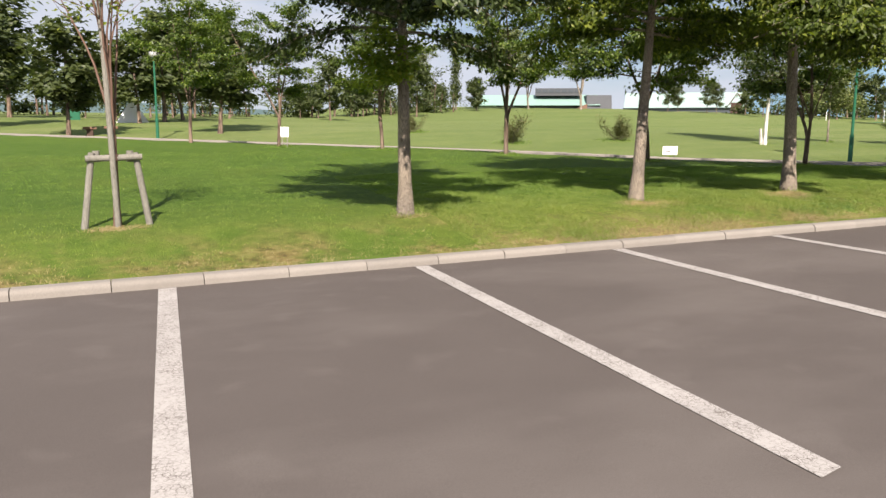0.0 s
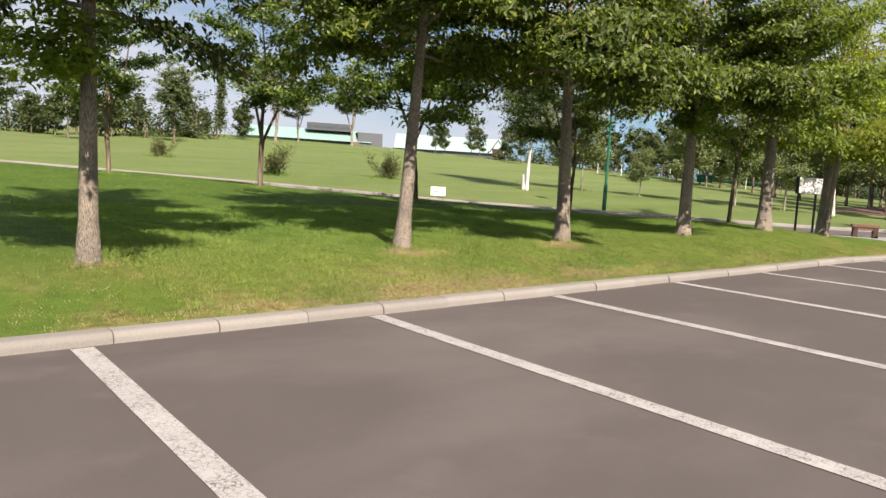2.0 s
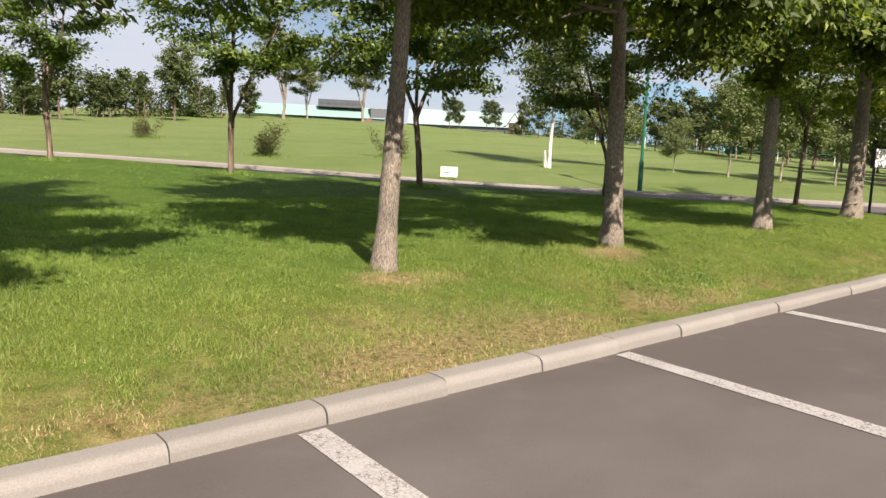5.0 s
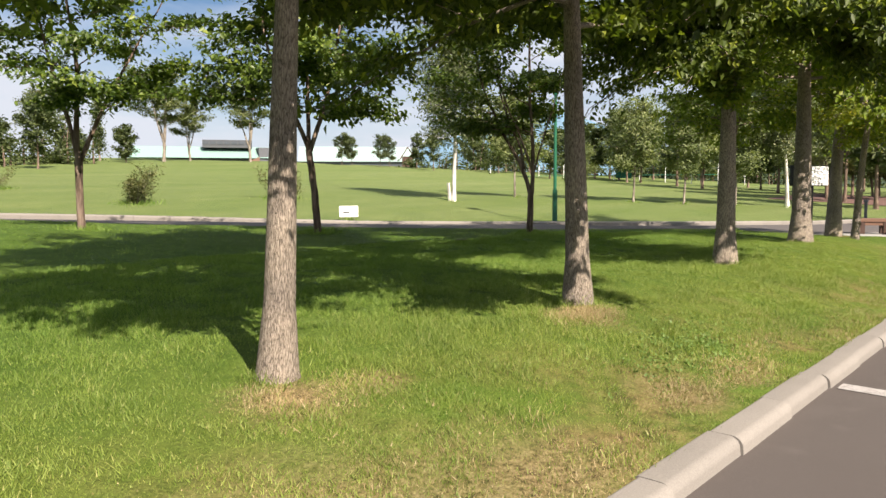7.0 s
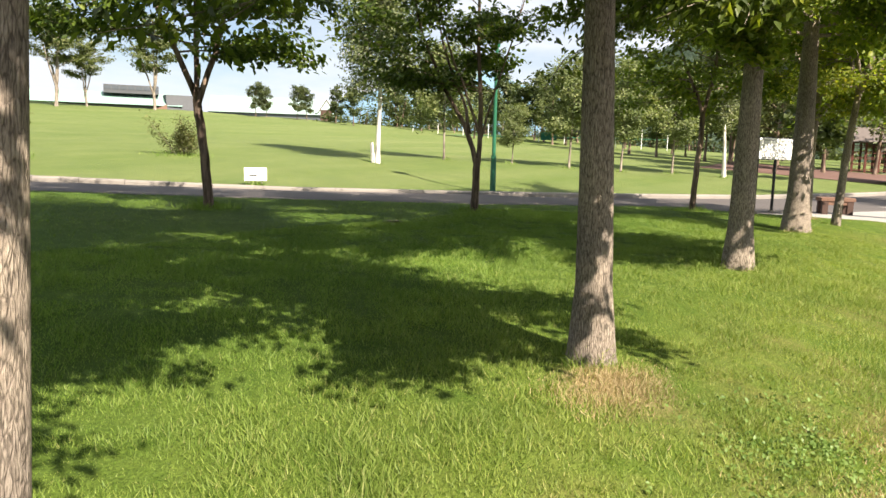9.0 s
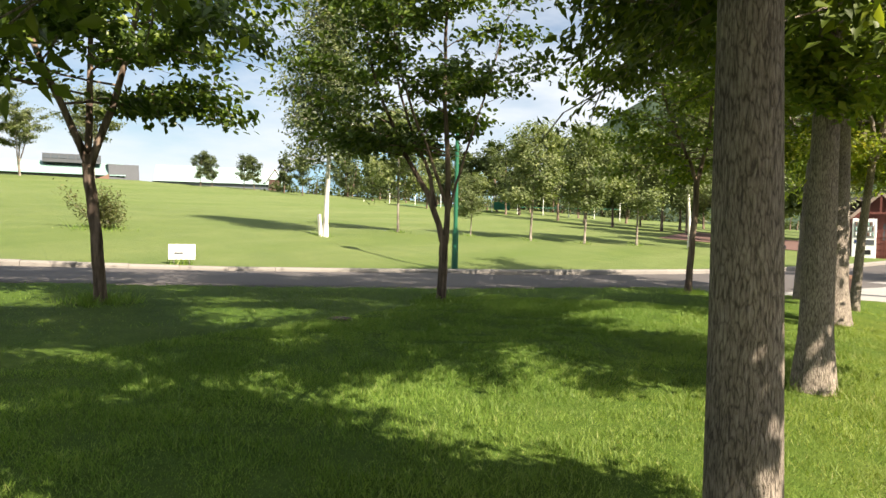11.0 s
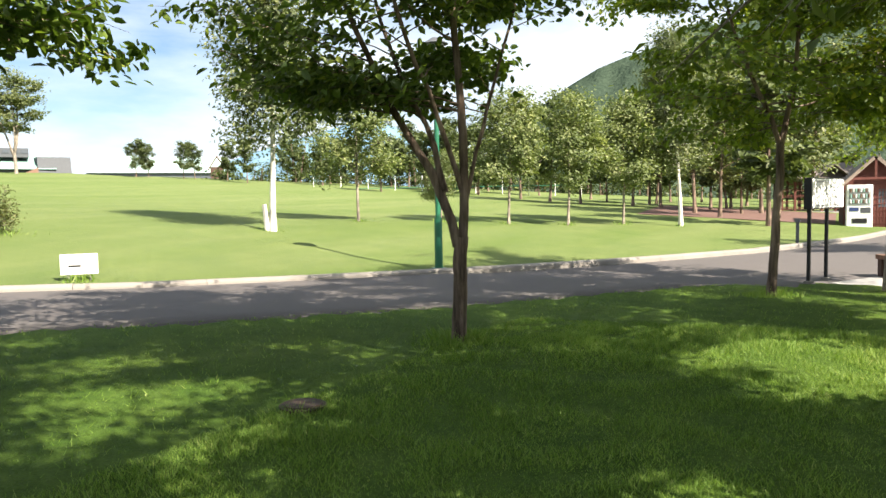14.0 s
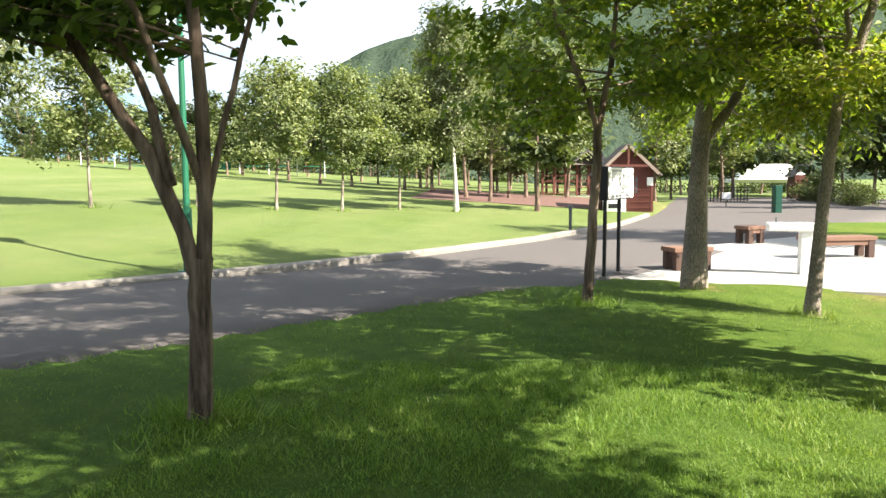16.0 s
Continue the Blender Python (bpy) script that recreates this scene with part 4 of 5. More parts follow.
fan_kind = grow("park_tree", 105, 7.0, 0.13, 1.4, 2.6, 3.6, 40, 7600, 0.24, M_BARK_YOUNG, M_LEAF_PALE, "spreading park tree with grey branches and a thin broad crown", stems=4, rise=0.75, flat=0.4, droop=0.2, spread=0.22, wide=0.55, top=0.6, clump=0.7, twiggy=False)
for x, y, h, turn in ((44.9, 83.2, 9.4, 0), (48.9, 84.7, 6.4, 130), (55.1, 81.9, 9.0, 60), (34.9, 89.8, 7.0, 200)):
    plant(fan_kind, x, y, turn, h / 7.0, 0, FARGROUP)
for k, (x, y, h) in enumerate(((47.5, 16.0, 7.6), (50.5, 17.6, 8.6), (54.5, 14.8, 9.0), (58.5, 12.6, 9.6), (63, 7.0, 9.0), (67, 2.0, 9.5), (61, -6.5, 9.0), (56, 20.5, 8.5), (52, -9, 9.0))):
    plant(pale_kinds[k % 2], x, y, 71 * k, h / 8.2, 0, FARGROUP)
poplar = grow("poplar", 97, 8.0, 0.10, 0, 0.7, 0.9, 26, 3000, 0.26, M_BARK, M_LEAF_FAR, "tall narrow poplar at the edge of the field", rise=1.6, flat=1.3, droop=-0.2, spread=0.2, wide=0.6, top=0.4)
plant(poplar, 38.5, 84.5, 0, 1.0, 0, FARGROUP)
SPOTS = ((15.5, 58.3, 4.8), (25.7, 65.4, 4.9), (-2.3, 39.5, 5.4), (-6.9, 59.5, 7.4), (-2.2, 59.9, 3.0), (1.1, 47.9, 5.2), (2.6, 49.8, 6.3), (4.1, 54.7, 6.2), (4.5, 38.4, 5.6), (-5.3, 69.7, 4.6), (-6.3, 47.6, 5.3), (-0.2, 54.9, 5.0), (8.2, 62, 4.5), (16.6, 73, 3.0), (17.4, 69.7, 3.5), (21.7, 74.7, 2.9), (22.4, 71.4, 3.3), (25.9, 75.5, 2.8), (11, 80, 4),
         (63.6, 75.3, 3.6), (64.7, 74.7, 3.4), (67.1, 72.2, 3.6), (68.1, 71.6, 3.5), (68.9, 67.8, 4.0), (66.6, 62.9, 3.8),
         (78.7, 66.6, 3.8), (84.3, 67.6, 3.4), (77.1, 51.8, 4.6), (75.5, 44.4, 6.6), (72.1, 40.2, 6.8), (64.4, 32.9, 6.6), (60.5, 29.1, 6.4), (58.4, 26.2, 5.6), (57.4, 22.5, 6.2), (62.5, 22.6, 6), (56.4, 17.7, 6), (60.6, 17.1, 6))
for k, (x, y, h) in enumerate(SPOTS):
    broad = 1.3 if x < 10 else 1.0
    plant(far_kinds[k % 3], x, y, 47 * k, h / 6.2 * broad, 0, FARGROUP, "", 1.05 / broad)
SPOTS2 = ((81.3, 70.2, 5), (90.4, 75, 4.2), (93.8, 51.1, 4.5), (78.2, 36.6, 6.1), (70.2, 29.1, 6.1), (65.8, 26.5, 5), (63.7, 22.4, 6.1), (71.7, 23, 6), (74.1, 21, 5.7), (59.4, 17.2, 5.1), (67.5, 16.9, 6.1), (52.6, 15.6, 4.7), (72.7, 13.8, 6.2), (82.7, 11.7, 7.6),
          (72.3, 4.9, 6.2), (87.1, 2.2, 7.9), (76.7, 0.6, 7.4), (71.6, 0.5, 8.1), (90.7, -5.8, 9), (85.3, -7, 9), (52.9, -0.2, 4.6), (69.8, -6.7, 7.7), (59.8, -5, 7.3), (42.6, 13.5, 6.6), (66, -12, 8), (58, -12, 7), (50, -10, 7.5))
for k, (x, y, h) in enumerate(SPOTS2):
    plant(far_kinds[(k + 1) % 3], x, y, 61 * k + 20, h / 6.2, 0, FARGROUP)
SPOTS3 = ((17.2, 82.2, 2.7), (14.9, 66.2, 3), (19.1, 79.6, 2.9), (20.4, 75, 2.8), (21.8, 71.3, 2.9), (24.5, 76, 2.6), (2.4, 64.7, 5), (4.1, 64.6, 5.1), (5.8, 64.5, 5.9), (71.8, 57.6, 4.9), (75.4, 58, 4.6), (75.7, 55.9, 4.7), (66.3, 47, 5.3), (80.8, 55, 5.4), (81.2, 53, 6.6), (75.6, 47.4, 6), (77.6, 46.7, 5.5), (70.1, 40.6, 5.8), (75, 41.7, 4.8), (83.4, 44.4, 6.5))
for k, (x, y, h) in enumerate(SPOTS3):
    plant(far_kinds[(k + 2) % 3], x, y, 53 * k + 5, h / 6.2, 0, FARGROUP)
for k, (x, y, h) in enumerate(((18.1, 73.1, 2.6), (23.1, 76.9, 2.8), (35.7, 82.9, 3), (39.7, 81.1, 3.2), (29.1, 91.7, 4), (32, 92.9, 4), (38.5, 93.8, 2.6), (42.3, 86.7, 3.6))):
    plant(far_kinds[k % 3], x, y, 33 * k, h / 5.0, 0.9 * h / 5, FARGROUP, "low dark green tree at the edge of the field")
for kinds in (row_kinds, path_kinds, young_kinds, far_kinds, pale_kinds, [fan_kind, gold, birch_kind, bush, poplar]):
    for o in kinds:
        scrap(o)


# woods that close the field
def wood_belt(seed, line, n, lo, hi, leaf_n, leaf, wide, label):
    rng = np.random.default_rng(seed)
    stems, tw = [], []
    for k in range(n):
        u = k / (n - 1) * (len(line) - 1)
        x = float(np.interp(u, range(len(line)), [p[0] for p in line])) + rng.normal(0, 1.6)
        y = float(np.interp(u, range(len(line)), [p[1] for p in line])) + rng.normal(0, 1.0)
        h, z0 = rng.uniform(lo, hi), gz(x, y)
        st = bend(rng, (x, y, z0 - 0.2), (0, 0, 1), h, 5, 0.05, 0.02)
        stems.append((st, 0.12 * (1 - 0.8 * np.linspace(0, 1, 6)), 5))
        for q in range(12):
            p = st[rng.integers(1, 6)]
            tw.append((p, p + rng.normal(0, 1, 3) * np.array((wide, wide, 0.5))))
    v, f = tubes(stems)
    lv, lf = leaves(rng, tw, leaf_n, leaf, 0.38, 0.8, 0.2, 0.6, 0.8)
    woods = part("woods", bulk("woods", lv, lf), M_LEAF_FAR, None, label, "trees", "stuff")
    part("trunks", bulk("trunks", v, f), M_BARK_DARK, woods)


wood_belt(19, ((76, 66), (84, 60), (91, 50), (96, 36), (97, 20), (100, 4), (98, -14)), 46, 3.2, 5.6, 15000, 0.42, 1.1, "dense belt of dark green trees beyond the field")
wood_belt(20, ((72, 70), (84, 62), (92, 50), (97, 36), (98, 20), (101, 4), (98, -14)), 90, 0.9, 2.0, 14000, 0.42, 1.3, "low dark undergrowth below the trees beyond the field")
wood_belt(23, ((-26, 66), (-12, 72), (0, 74), (10, 74), (20, 73), (28, 74), (33, 76)), 52, 1.8, 4.2, 15000, 0.36, 1.0, "belt of park trees along the crest of the field")


# ---- distance ----
def ridge(name, material, label, pts, depth, seed):
    """A mountain side: a profile of (x, y, height) that slopes down before and behind."""
    P = np.array(pts, float)
    m = 90
    u = np.linspace(0, len(P) - 1, m)
    line = np.stack([np.interp(u, np.arange(len(P)), P[:, c]) for c in range(3)], 1)
    back = line[:, :2] / np.linalg.norm(line[:, :2], axis=1)[:, None]
    rows = []
    steps = np.linspace(-1, 1, 27)
    for s in steps:
        fall = 1 - abs(s) ** 1.25
        q = line[:, :2] + back * s * depth
        wob = np.array([noise.noise(Vector((x * 6 / depth, y * 6 / depth, seed))) + 0.5 * noise.noise(Vector((x * 17 / depth, y * 17 / depth, seed))) for x, y in q])
        rows.append(np.column_stack([q, -12 + (line[:, 2] + 12) * fall * (1 + 0.05 * wob * (abs(s) > 0.02)) + wob * line[:, 2].max() * 0.07 * fall * min(1, 6 * abs(s))]))
    V = np.concatenate(rows)
    i = np.arange(m - 1)[None, :] + m * np.arange(len(steps) - 1)[:, None]
    return part(name, bulk(name, V, np.stack([i, i + 1, i + m + 1, i + m], -1).reshape(-1, 4)), material, None, label, "mountain", "structure", True)


BEARINGS = ((40, -1), (30, 0.6), (25.5, 2.8), (22.5, 5.6), (20.5, 7.0), (18.5, 8.4), (16.3, 9.6), (14.3, 10.3), (11.4, 11.0), (6, 12.2), (0, 13.4), (-8, 14.2), (-20, 12), (-32, 8), (-45, 3))
ridge("mountain", M_FOREST, "steep green forested mountain behind the park", [(12 + 800 * math.cos(radians(a)), 11 + 800 * math.sin(radians(a)), 2.4 + 800 * math.tan(radians(e))) for a, e in BEARINGS], 330, 3.0)
ridge("far_mountain", M_HAZE_BLUE_HILL, "distant mountain tinted blue by painted haze", ((1500, 2300, 60), (1800, 1800, 130), (1950, 1590, 215), (2030, 1490, 245), (2114, 1366, 270), (2220, 1200, 190), (2300, 1000, 120)), 700, 8.0)
ridge("far_hills", M_HAZE_HILL, "low hills on the horizon tinted blue by painted haze", ((-1400, 2300, 60), (-600, 2600, 95), (0, 2700, 120), (500, 2650, 100), (1000, 2500, 70), (1500, 2300, 60)), 600, 11.0)


# ---- built things ----
# kerb of the car park, stone by stone
def kerb_stone(length):
    bm = bmesh.new()
    prof = [(0.0, -0.14)] + [(0.012 + 0.056 * (1 - math.cos(a)), 0.026 + 0.056 * math.sin(a)) for a in np.linspace(0, 1.5, 8)] + [(0.11, 0.0835), (0.18, 0.083), (0.19, 0.079), (0.196, 0.068), (0.196, -0.14)]
    g = 0.004
    a = [bm.verts.new((g, y, z)) for y, z in prof]
    b = [bm.verts.new((length - g, y, z)) for y, z in prof]
    bm.faces.new(a), bm.faces.new(b[::-1])
    for k in range(len(prof)):
        j = (k + 1) % len(prof)
        bm.faces.new((a[k], b[k], b[j], a[j]))
    bmesh.ops.recalc_face_normals(bm, faces=bm.faces)
    me = bpy.data.meshes.new("kerb_stone")
    bm.to_mesh(me)
    bm.free()
    me.materials.append(M_KERB)
    return me


# signs
def lawn_sign(x, y, turn, w, h, low, marks=True):
    r = root("lawn_sign", x, y, gz(x, y), turn, "small white notice board on short legs in the grass", "sign")
    part("panel", a_box(0, 0, low + h / 2, w, 0.025, h, bevel=0.006), M_WHITE, r)
    for sx in (-0.3, 0.3):
        part("leg", a_box(sx * w, 0.022, low * 0.7, 0.03, 0.02, low * 1.5 + 0.12), M_GREY_WOOD, r)
    if marks:
        part("lettering", a_box(-0.12 * w, -0.0145, low + h * 0.42, w * 0.34, 0.004, h * 0.10), M_BLACK, r, "dark unreadable lettering")
    return r


def info_board():
    x, y = 24.36, 11.3
    r = root("information_board", x, y, gz(x, y), -20, "white information board on two black steel posts", "sign board")
    for sx in (-0.35, 0.35):
        post = part("post", a_box(sx, 0.05, 0.63, 0.05, 0.05, 1.46, bevel=0.006), M_BLACK, r)
        part("footing", a_box(sx, 0.05, -0.02, 0.12, 0.12, 0.14, bevel=0.01), M_KERB, post)
    part("cabinet", a_box(0.23, 0.05, 1.46, 1.32, 0.12, 0.51, bevel=0.01), M_BLACK, r)
    part("panel", a_box(0.23, -0.016, 1.46, 1.28, 0.012, 0.47, bevel=0.003), M_WHITE, r)
    # pale grey patches paint the dappled leaf shade on the white panel
    for cx, cz, w, h in ((-0.16, 0.12, 0.22, 0.16), (0.46, -0.06, 0.30, 0.20), (0.1, -0.14, 0.16, 0.12), (0.70, 0.16, 0.14, 0.10)):
        part("notice", a_box(cx, -0.024, 1.46 + cz, w, 0.004, h), M_DAPPLE_PALE, r, "pale grey patch of painted leaf shade")
    # darker grey bars paint the deeper leaf shade between the sun flecks
    for cx, cz, w, h in ((-0.02, 0.19, 0.5, 0.035), (0.42, 0.10, 0.26, 0.05), (0.18, 0.04, 0.10, 0.14), (-0.24, -0.06, 0.16, 0.05), (0.72, -0.02, 0.12, 0.16), (-0.1, -0.2, 0.34, 0.03), (0.55, -0.2, 0.3, 0.035)):
        part("lettering", a_box(cx, -0.025, 1.46 + cz, w, 0.004, h), M_DAPPLE_DISPLAY, r, "grey bar of painted leaf shade")
    return r


def street_lamp(x, y, h):
    r = root("street_lamp", x, y, gz(x, y), 0, "green steel park lamp with a pale globe head", "lamp", "park lamps")
    part("base_plate", a_rod((0, 0, -0.08), (0, 0, 0.05), 0.14, sides=16), M_GREEN_METAL, r)
    part("sleeve", a_rod((0, 0, 0), (0, 0, 0.95), 0.075, 0.07, 14), M_GREEN_METAL, r)
    part("pole", a_rod((0, 0, 0.9), (0, 0, h - 0.3), 0.048, 0.04, 12), M_GREEN_METAL, r)
    part("collar", a_rod((0, 0, h - 0.34), (0, 0, h - 0.22), 0.07, 0.09, 14), M_GREEN_METAL, r)
    bm = bmesh.new()
    bmesh.ops.create_uvsphere(bm, u_segments=20, v_segments=12, radius=0.2)
    bmesh.ops.translate(bm, vec=(0, 0, h - 0.08), verts=bm.verts)
    part("globe", bm, M_GLOBE, r, "pale globe", "", "", True)
    part("cap", a_rod((0, 0, h + 0.06), (0, 0, h + 0.17), 0.24, 0.06, 18), M_GREY_WALL, r)
    return r


def bench(x, y, turn, length, tall=0.41):
    r = root("bench", x, y, 0.905, turn, "backless bench with brown plank top on four square legs", "bench", "benches on the plaza")
    for k in range(4):
        part("plank", a_box(0, -0.165 + 0.11 * k, tall - 0.04, length, 0.102, 0.08, bevel=0.008), M_BENCH, r)
    for sx in (-1, 1):
        for sy in (-1, 1):
            part("leg", a_box(sx * (length / 2 - 0.10), sy * 0.145, (tall - 0.08) / 2, 0.13, 0.12, tall - 0.08, bevel=0.008), M_DARK_WOOD, r)
        part("end_rail", a_box(sx * (length / 2 - 0.10), 0, tall - 0.13, 0.06, 0.17, 0.09), M_DARK_WOOD, r)
    for sy in (-1, 1):
        part("side_rail", a_box(0, sy * 0.165, tall - 0.125, length - 0.33, 0.05, 0.085), M_BENCH, r)
    return r


def drinking_fountain():
    r = root("drinking_fountain", 25.2, 8.3, 0.905, 85, "white concrete drinking fountain shaped like an upturned L", "fountain")
    part("pillar", a_box(0, 0, 0.38, 0.19, 0.24, 0.78, bevel=0.015), M_WHITE, r)
    part("basin", a_box(0.22, 0, 0.75, 0.72, 0.30, 0.13, bevel=0.02), M_WHITE, r)
    part("tap", a_rod((0.45, 0, 0.81), (0.45, 0, 0.90), 0.012), M_GREY_WALL, r, "small steel spout")
    return r


def gable_roof(r, w, d, eave, apex, over, material):
    for s in (-1, 1):
        a, b = Vector((0, 0, apex)), Vector((s * (w / 2 + over), 0, eave - over * (apex - eave) / (w / 2)))
        bm = bmesh.new()
        n = (b - a).cross(Vector((0, 1, 0))).normalized() * 0.06 * s
        v = [bm.verts.new(p + off) for off in (Vector(), n if n.z > 0 else -n) for p in (a + Vector((0, -d / 2 - over, 0)), b + Vector((0, -d / 2 - over, 0)), b + Vector((0, d / 2 + over, 0)), a + Vector((0, d / 2 + over, 0)))]
        for q in ((0, 1, 2, 3), (4, 5, 6, 7), (0, 1, 5, 4), (1, 2, 6, 5), (2, 3, 7, 6), (3, 0, 4, 7)):
            bm.faces.new([v[i] for i in q])
        bmesh.ops.recalc_face_normals(bm, faces=bm.faces)
        part("roof_slope", bm, material, r)


def gable_wall(w, thick, eave, apex):
    bm = bmesh.new()
    out = ((-w / 2, 0), (w / 2, 0), (w / 2, eave), (0, apex), (-w / 2, eave))
    a = [bm.verts.new((x, 0, z)) for x, z in out]
    b = [bm.verts.new((x, thick, z)) for x, z in out]
    bm.faces.new(a), bm.faces.new(b[::-1])
    for k in range(5):
        j = (k + 1) % 5
        bm.faces.new((a[k], a[j], b[j], b[k]))
    bmesh.ops.recalc_face_normals(bm, faces=bm.faces)
    return bm


def hut():
    """Front along local x, facing local -y."""
    r = root("kiosk_hut", 46.8, 9.75, 0.86, -86, "small dark red timber hut with gabled roof and lattice front", "hut")
    w, d, eave, apex = 2.3, 2.6, 1.95, 3.05
    wall = part("front_wall", gable_wall(w, 0.08, eave, apex - 0.05), M_RED_WOOD, r)
    part("back_wall", a_box(0, d - 0.04, eave / 2, w, 0.08, eave, bevel=0.01), M_RED_WOOD, r)
    for s in (-1, 1):
        part("side_wall", a_box(s * (w / 2 - 0.04), d / 2, eave / 2, 0.08, d - 0.17, eave), M_DARK_WOOD, r)
    for k in range(9):
        part("batten", a_box(0.12 + 0.115 * k, -0.012, 0.95, 0.03, 0.022, 1.86), M_RED_WOOD, wall)
    for k in range(7):
        part("rail", a_box(0.58, -0.034, 0.25 + 0.27 * k, 1.06, 0.018, 0.028), M_RED_WOOD, wall)
    # dark sheet on the solid wall imitates the shade inside an opening
    part("lattice_opening", a_box(0.30, -0.006, 1.28, 0.36, 0.01, 0.75), M_DARK_GLASS, wall, "dark panel standing for the shade behind the lattice")
    part("notice", a_box(0.98, -0.05, 1.42, 0.26, 0.012, 0.36), M_WHITE, r, "white notice with red head")
    for s in (-1, 1):
        part("barge_board", a_box(0, -0.28, 0, 1.75, 0.05, 0.13, Matrix.Translation((s * 0.70, 0, 2.36)) @ Matrix.Rotation(s * math.atan2(apex - eave, w / 2), 4, "Y")), M_BARGE, r)
    part("tie_beam", a_box(0, -0.26, 2.12, 1.8, 0.07, 0.10), M_RED_WOOD, r)
    part("king_post", a_box(0, -0.255, 2.52, 0.09, 0.06, 0.74), M_RED_WOOD, r)
    roof = root("roof", 0, d / 2, 0)
    roof.parent = r
    gable_roof(roof, w, d, eave, apex, 0.30, M_ROOF)
    return r


def vending_machine():
    a = radians(-86)
    x, y = 46.8 + math.cos(a) * -0.62 - math.sin(a) * -0.46, 9.75 + math.sin(a) * -0.62 + math.cos(a) * -0.46
    r = root("vending_machine", x, y, 0.86, -86, "white drinks vending machine beside the hut front", "vending machine")
    part("body", a_box(0, 0, 0.94, 0.95, 0.62, 1.83, bevel=0.02), M_WHITE, r)
    part("display_window", a_box(0, -0.315, 1.36, 0.80, 0.012, 0.72, bevel=0.004), M_DAPPLE_DISPLAY, r)
    part("label_panel", a_box(-0.2, -0.318, 0.84, 0.34, 0.012, 0.16), M_BLUE, r, "dark blue label panel")
    for row in range(3):
        for k in range(8):
            part("drink", a_rod((-0.33 + 0.094 * k, -0.328, 1.09 + 0.23 * row), (-0.33 + 0.094 * k, -0.328, 1.24 + 0.23 * row), 0.03, sides=8), (M_WHITE, M_MINT, M_BENCH)[(k + row) % 3], r)
    part("button_panel", a_box(0.22, -0.316, 0.80, 0.36, 0.014, 0.22), M_GREY_WALL, r)
    part("delivery_flap", a_box(0, -0.316, 0.36, 0.55, 0.014, 0.2), M_BLACK, r)
    return r


def shelter():
    r = root("lattice_shelter", 62.0, 12.4, gz(62, 12.4) - 0.12, -76, "open red-brown timber shelter with lattice walls and small gable", "shelter")
    for sx in np.linspace(-1.9, 1.9, 6):
        part("post", a_box(float(sx), 0, 1.1, 0.14, 0.14, 2.2, bevel=0.01), M_RED_WOOD, r)
        part("post", a_box(float(sx), 2.4, 1.1, 0.14, 0.14, 2.2, bevel=0.01), M_DARK_WOOD, r)
    for k in range(5):
        for j in range(2):
            x0 = -1.52 + 0.76 * k
            for q in range(5):
                part("lattice_bar", a_box(x0, -0.01, 0.3 + 0.38 * q + 0.1 * j, 0.62, 0.03, 0.045), M_RED_WOOD, r)
    part("beam", a_box(0, 0, 2.27, 4.3, 0.16, 0.16), M_RED_WOOD, r)
    part("floor_step", a_box(0, 1.2, 0.02, 4.4, 2.9, 0.24), M_PAVE, r)
    roof = root("roof", 0, 1.2, 0, 90)
    roof.parent = r
    gable_roof(roof, 2.6, 4.0, 2.3, 3.1, 0.3, M_ROOF)
    porch = root("porch_roof", 0.9, 0.1, 0)
    porch.parent = r
    gable_roof(porch, 1.5, 1.2, 2.35, 3.0, 0.2, M_ROOF)
    return r


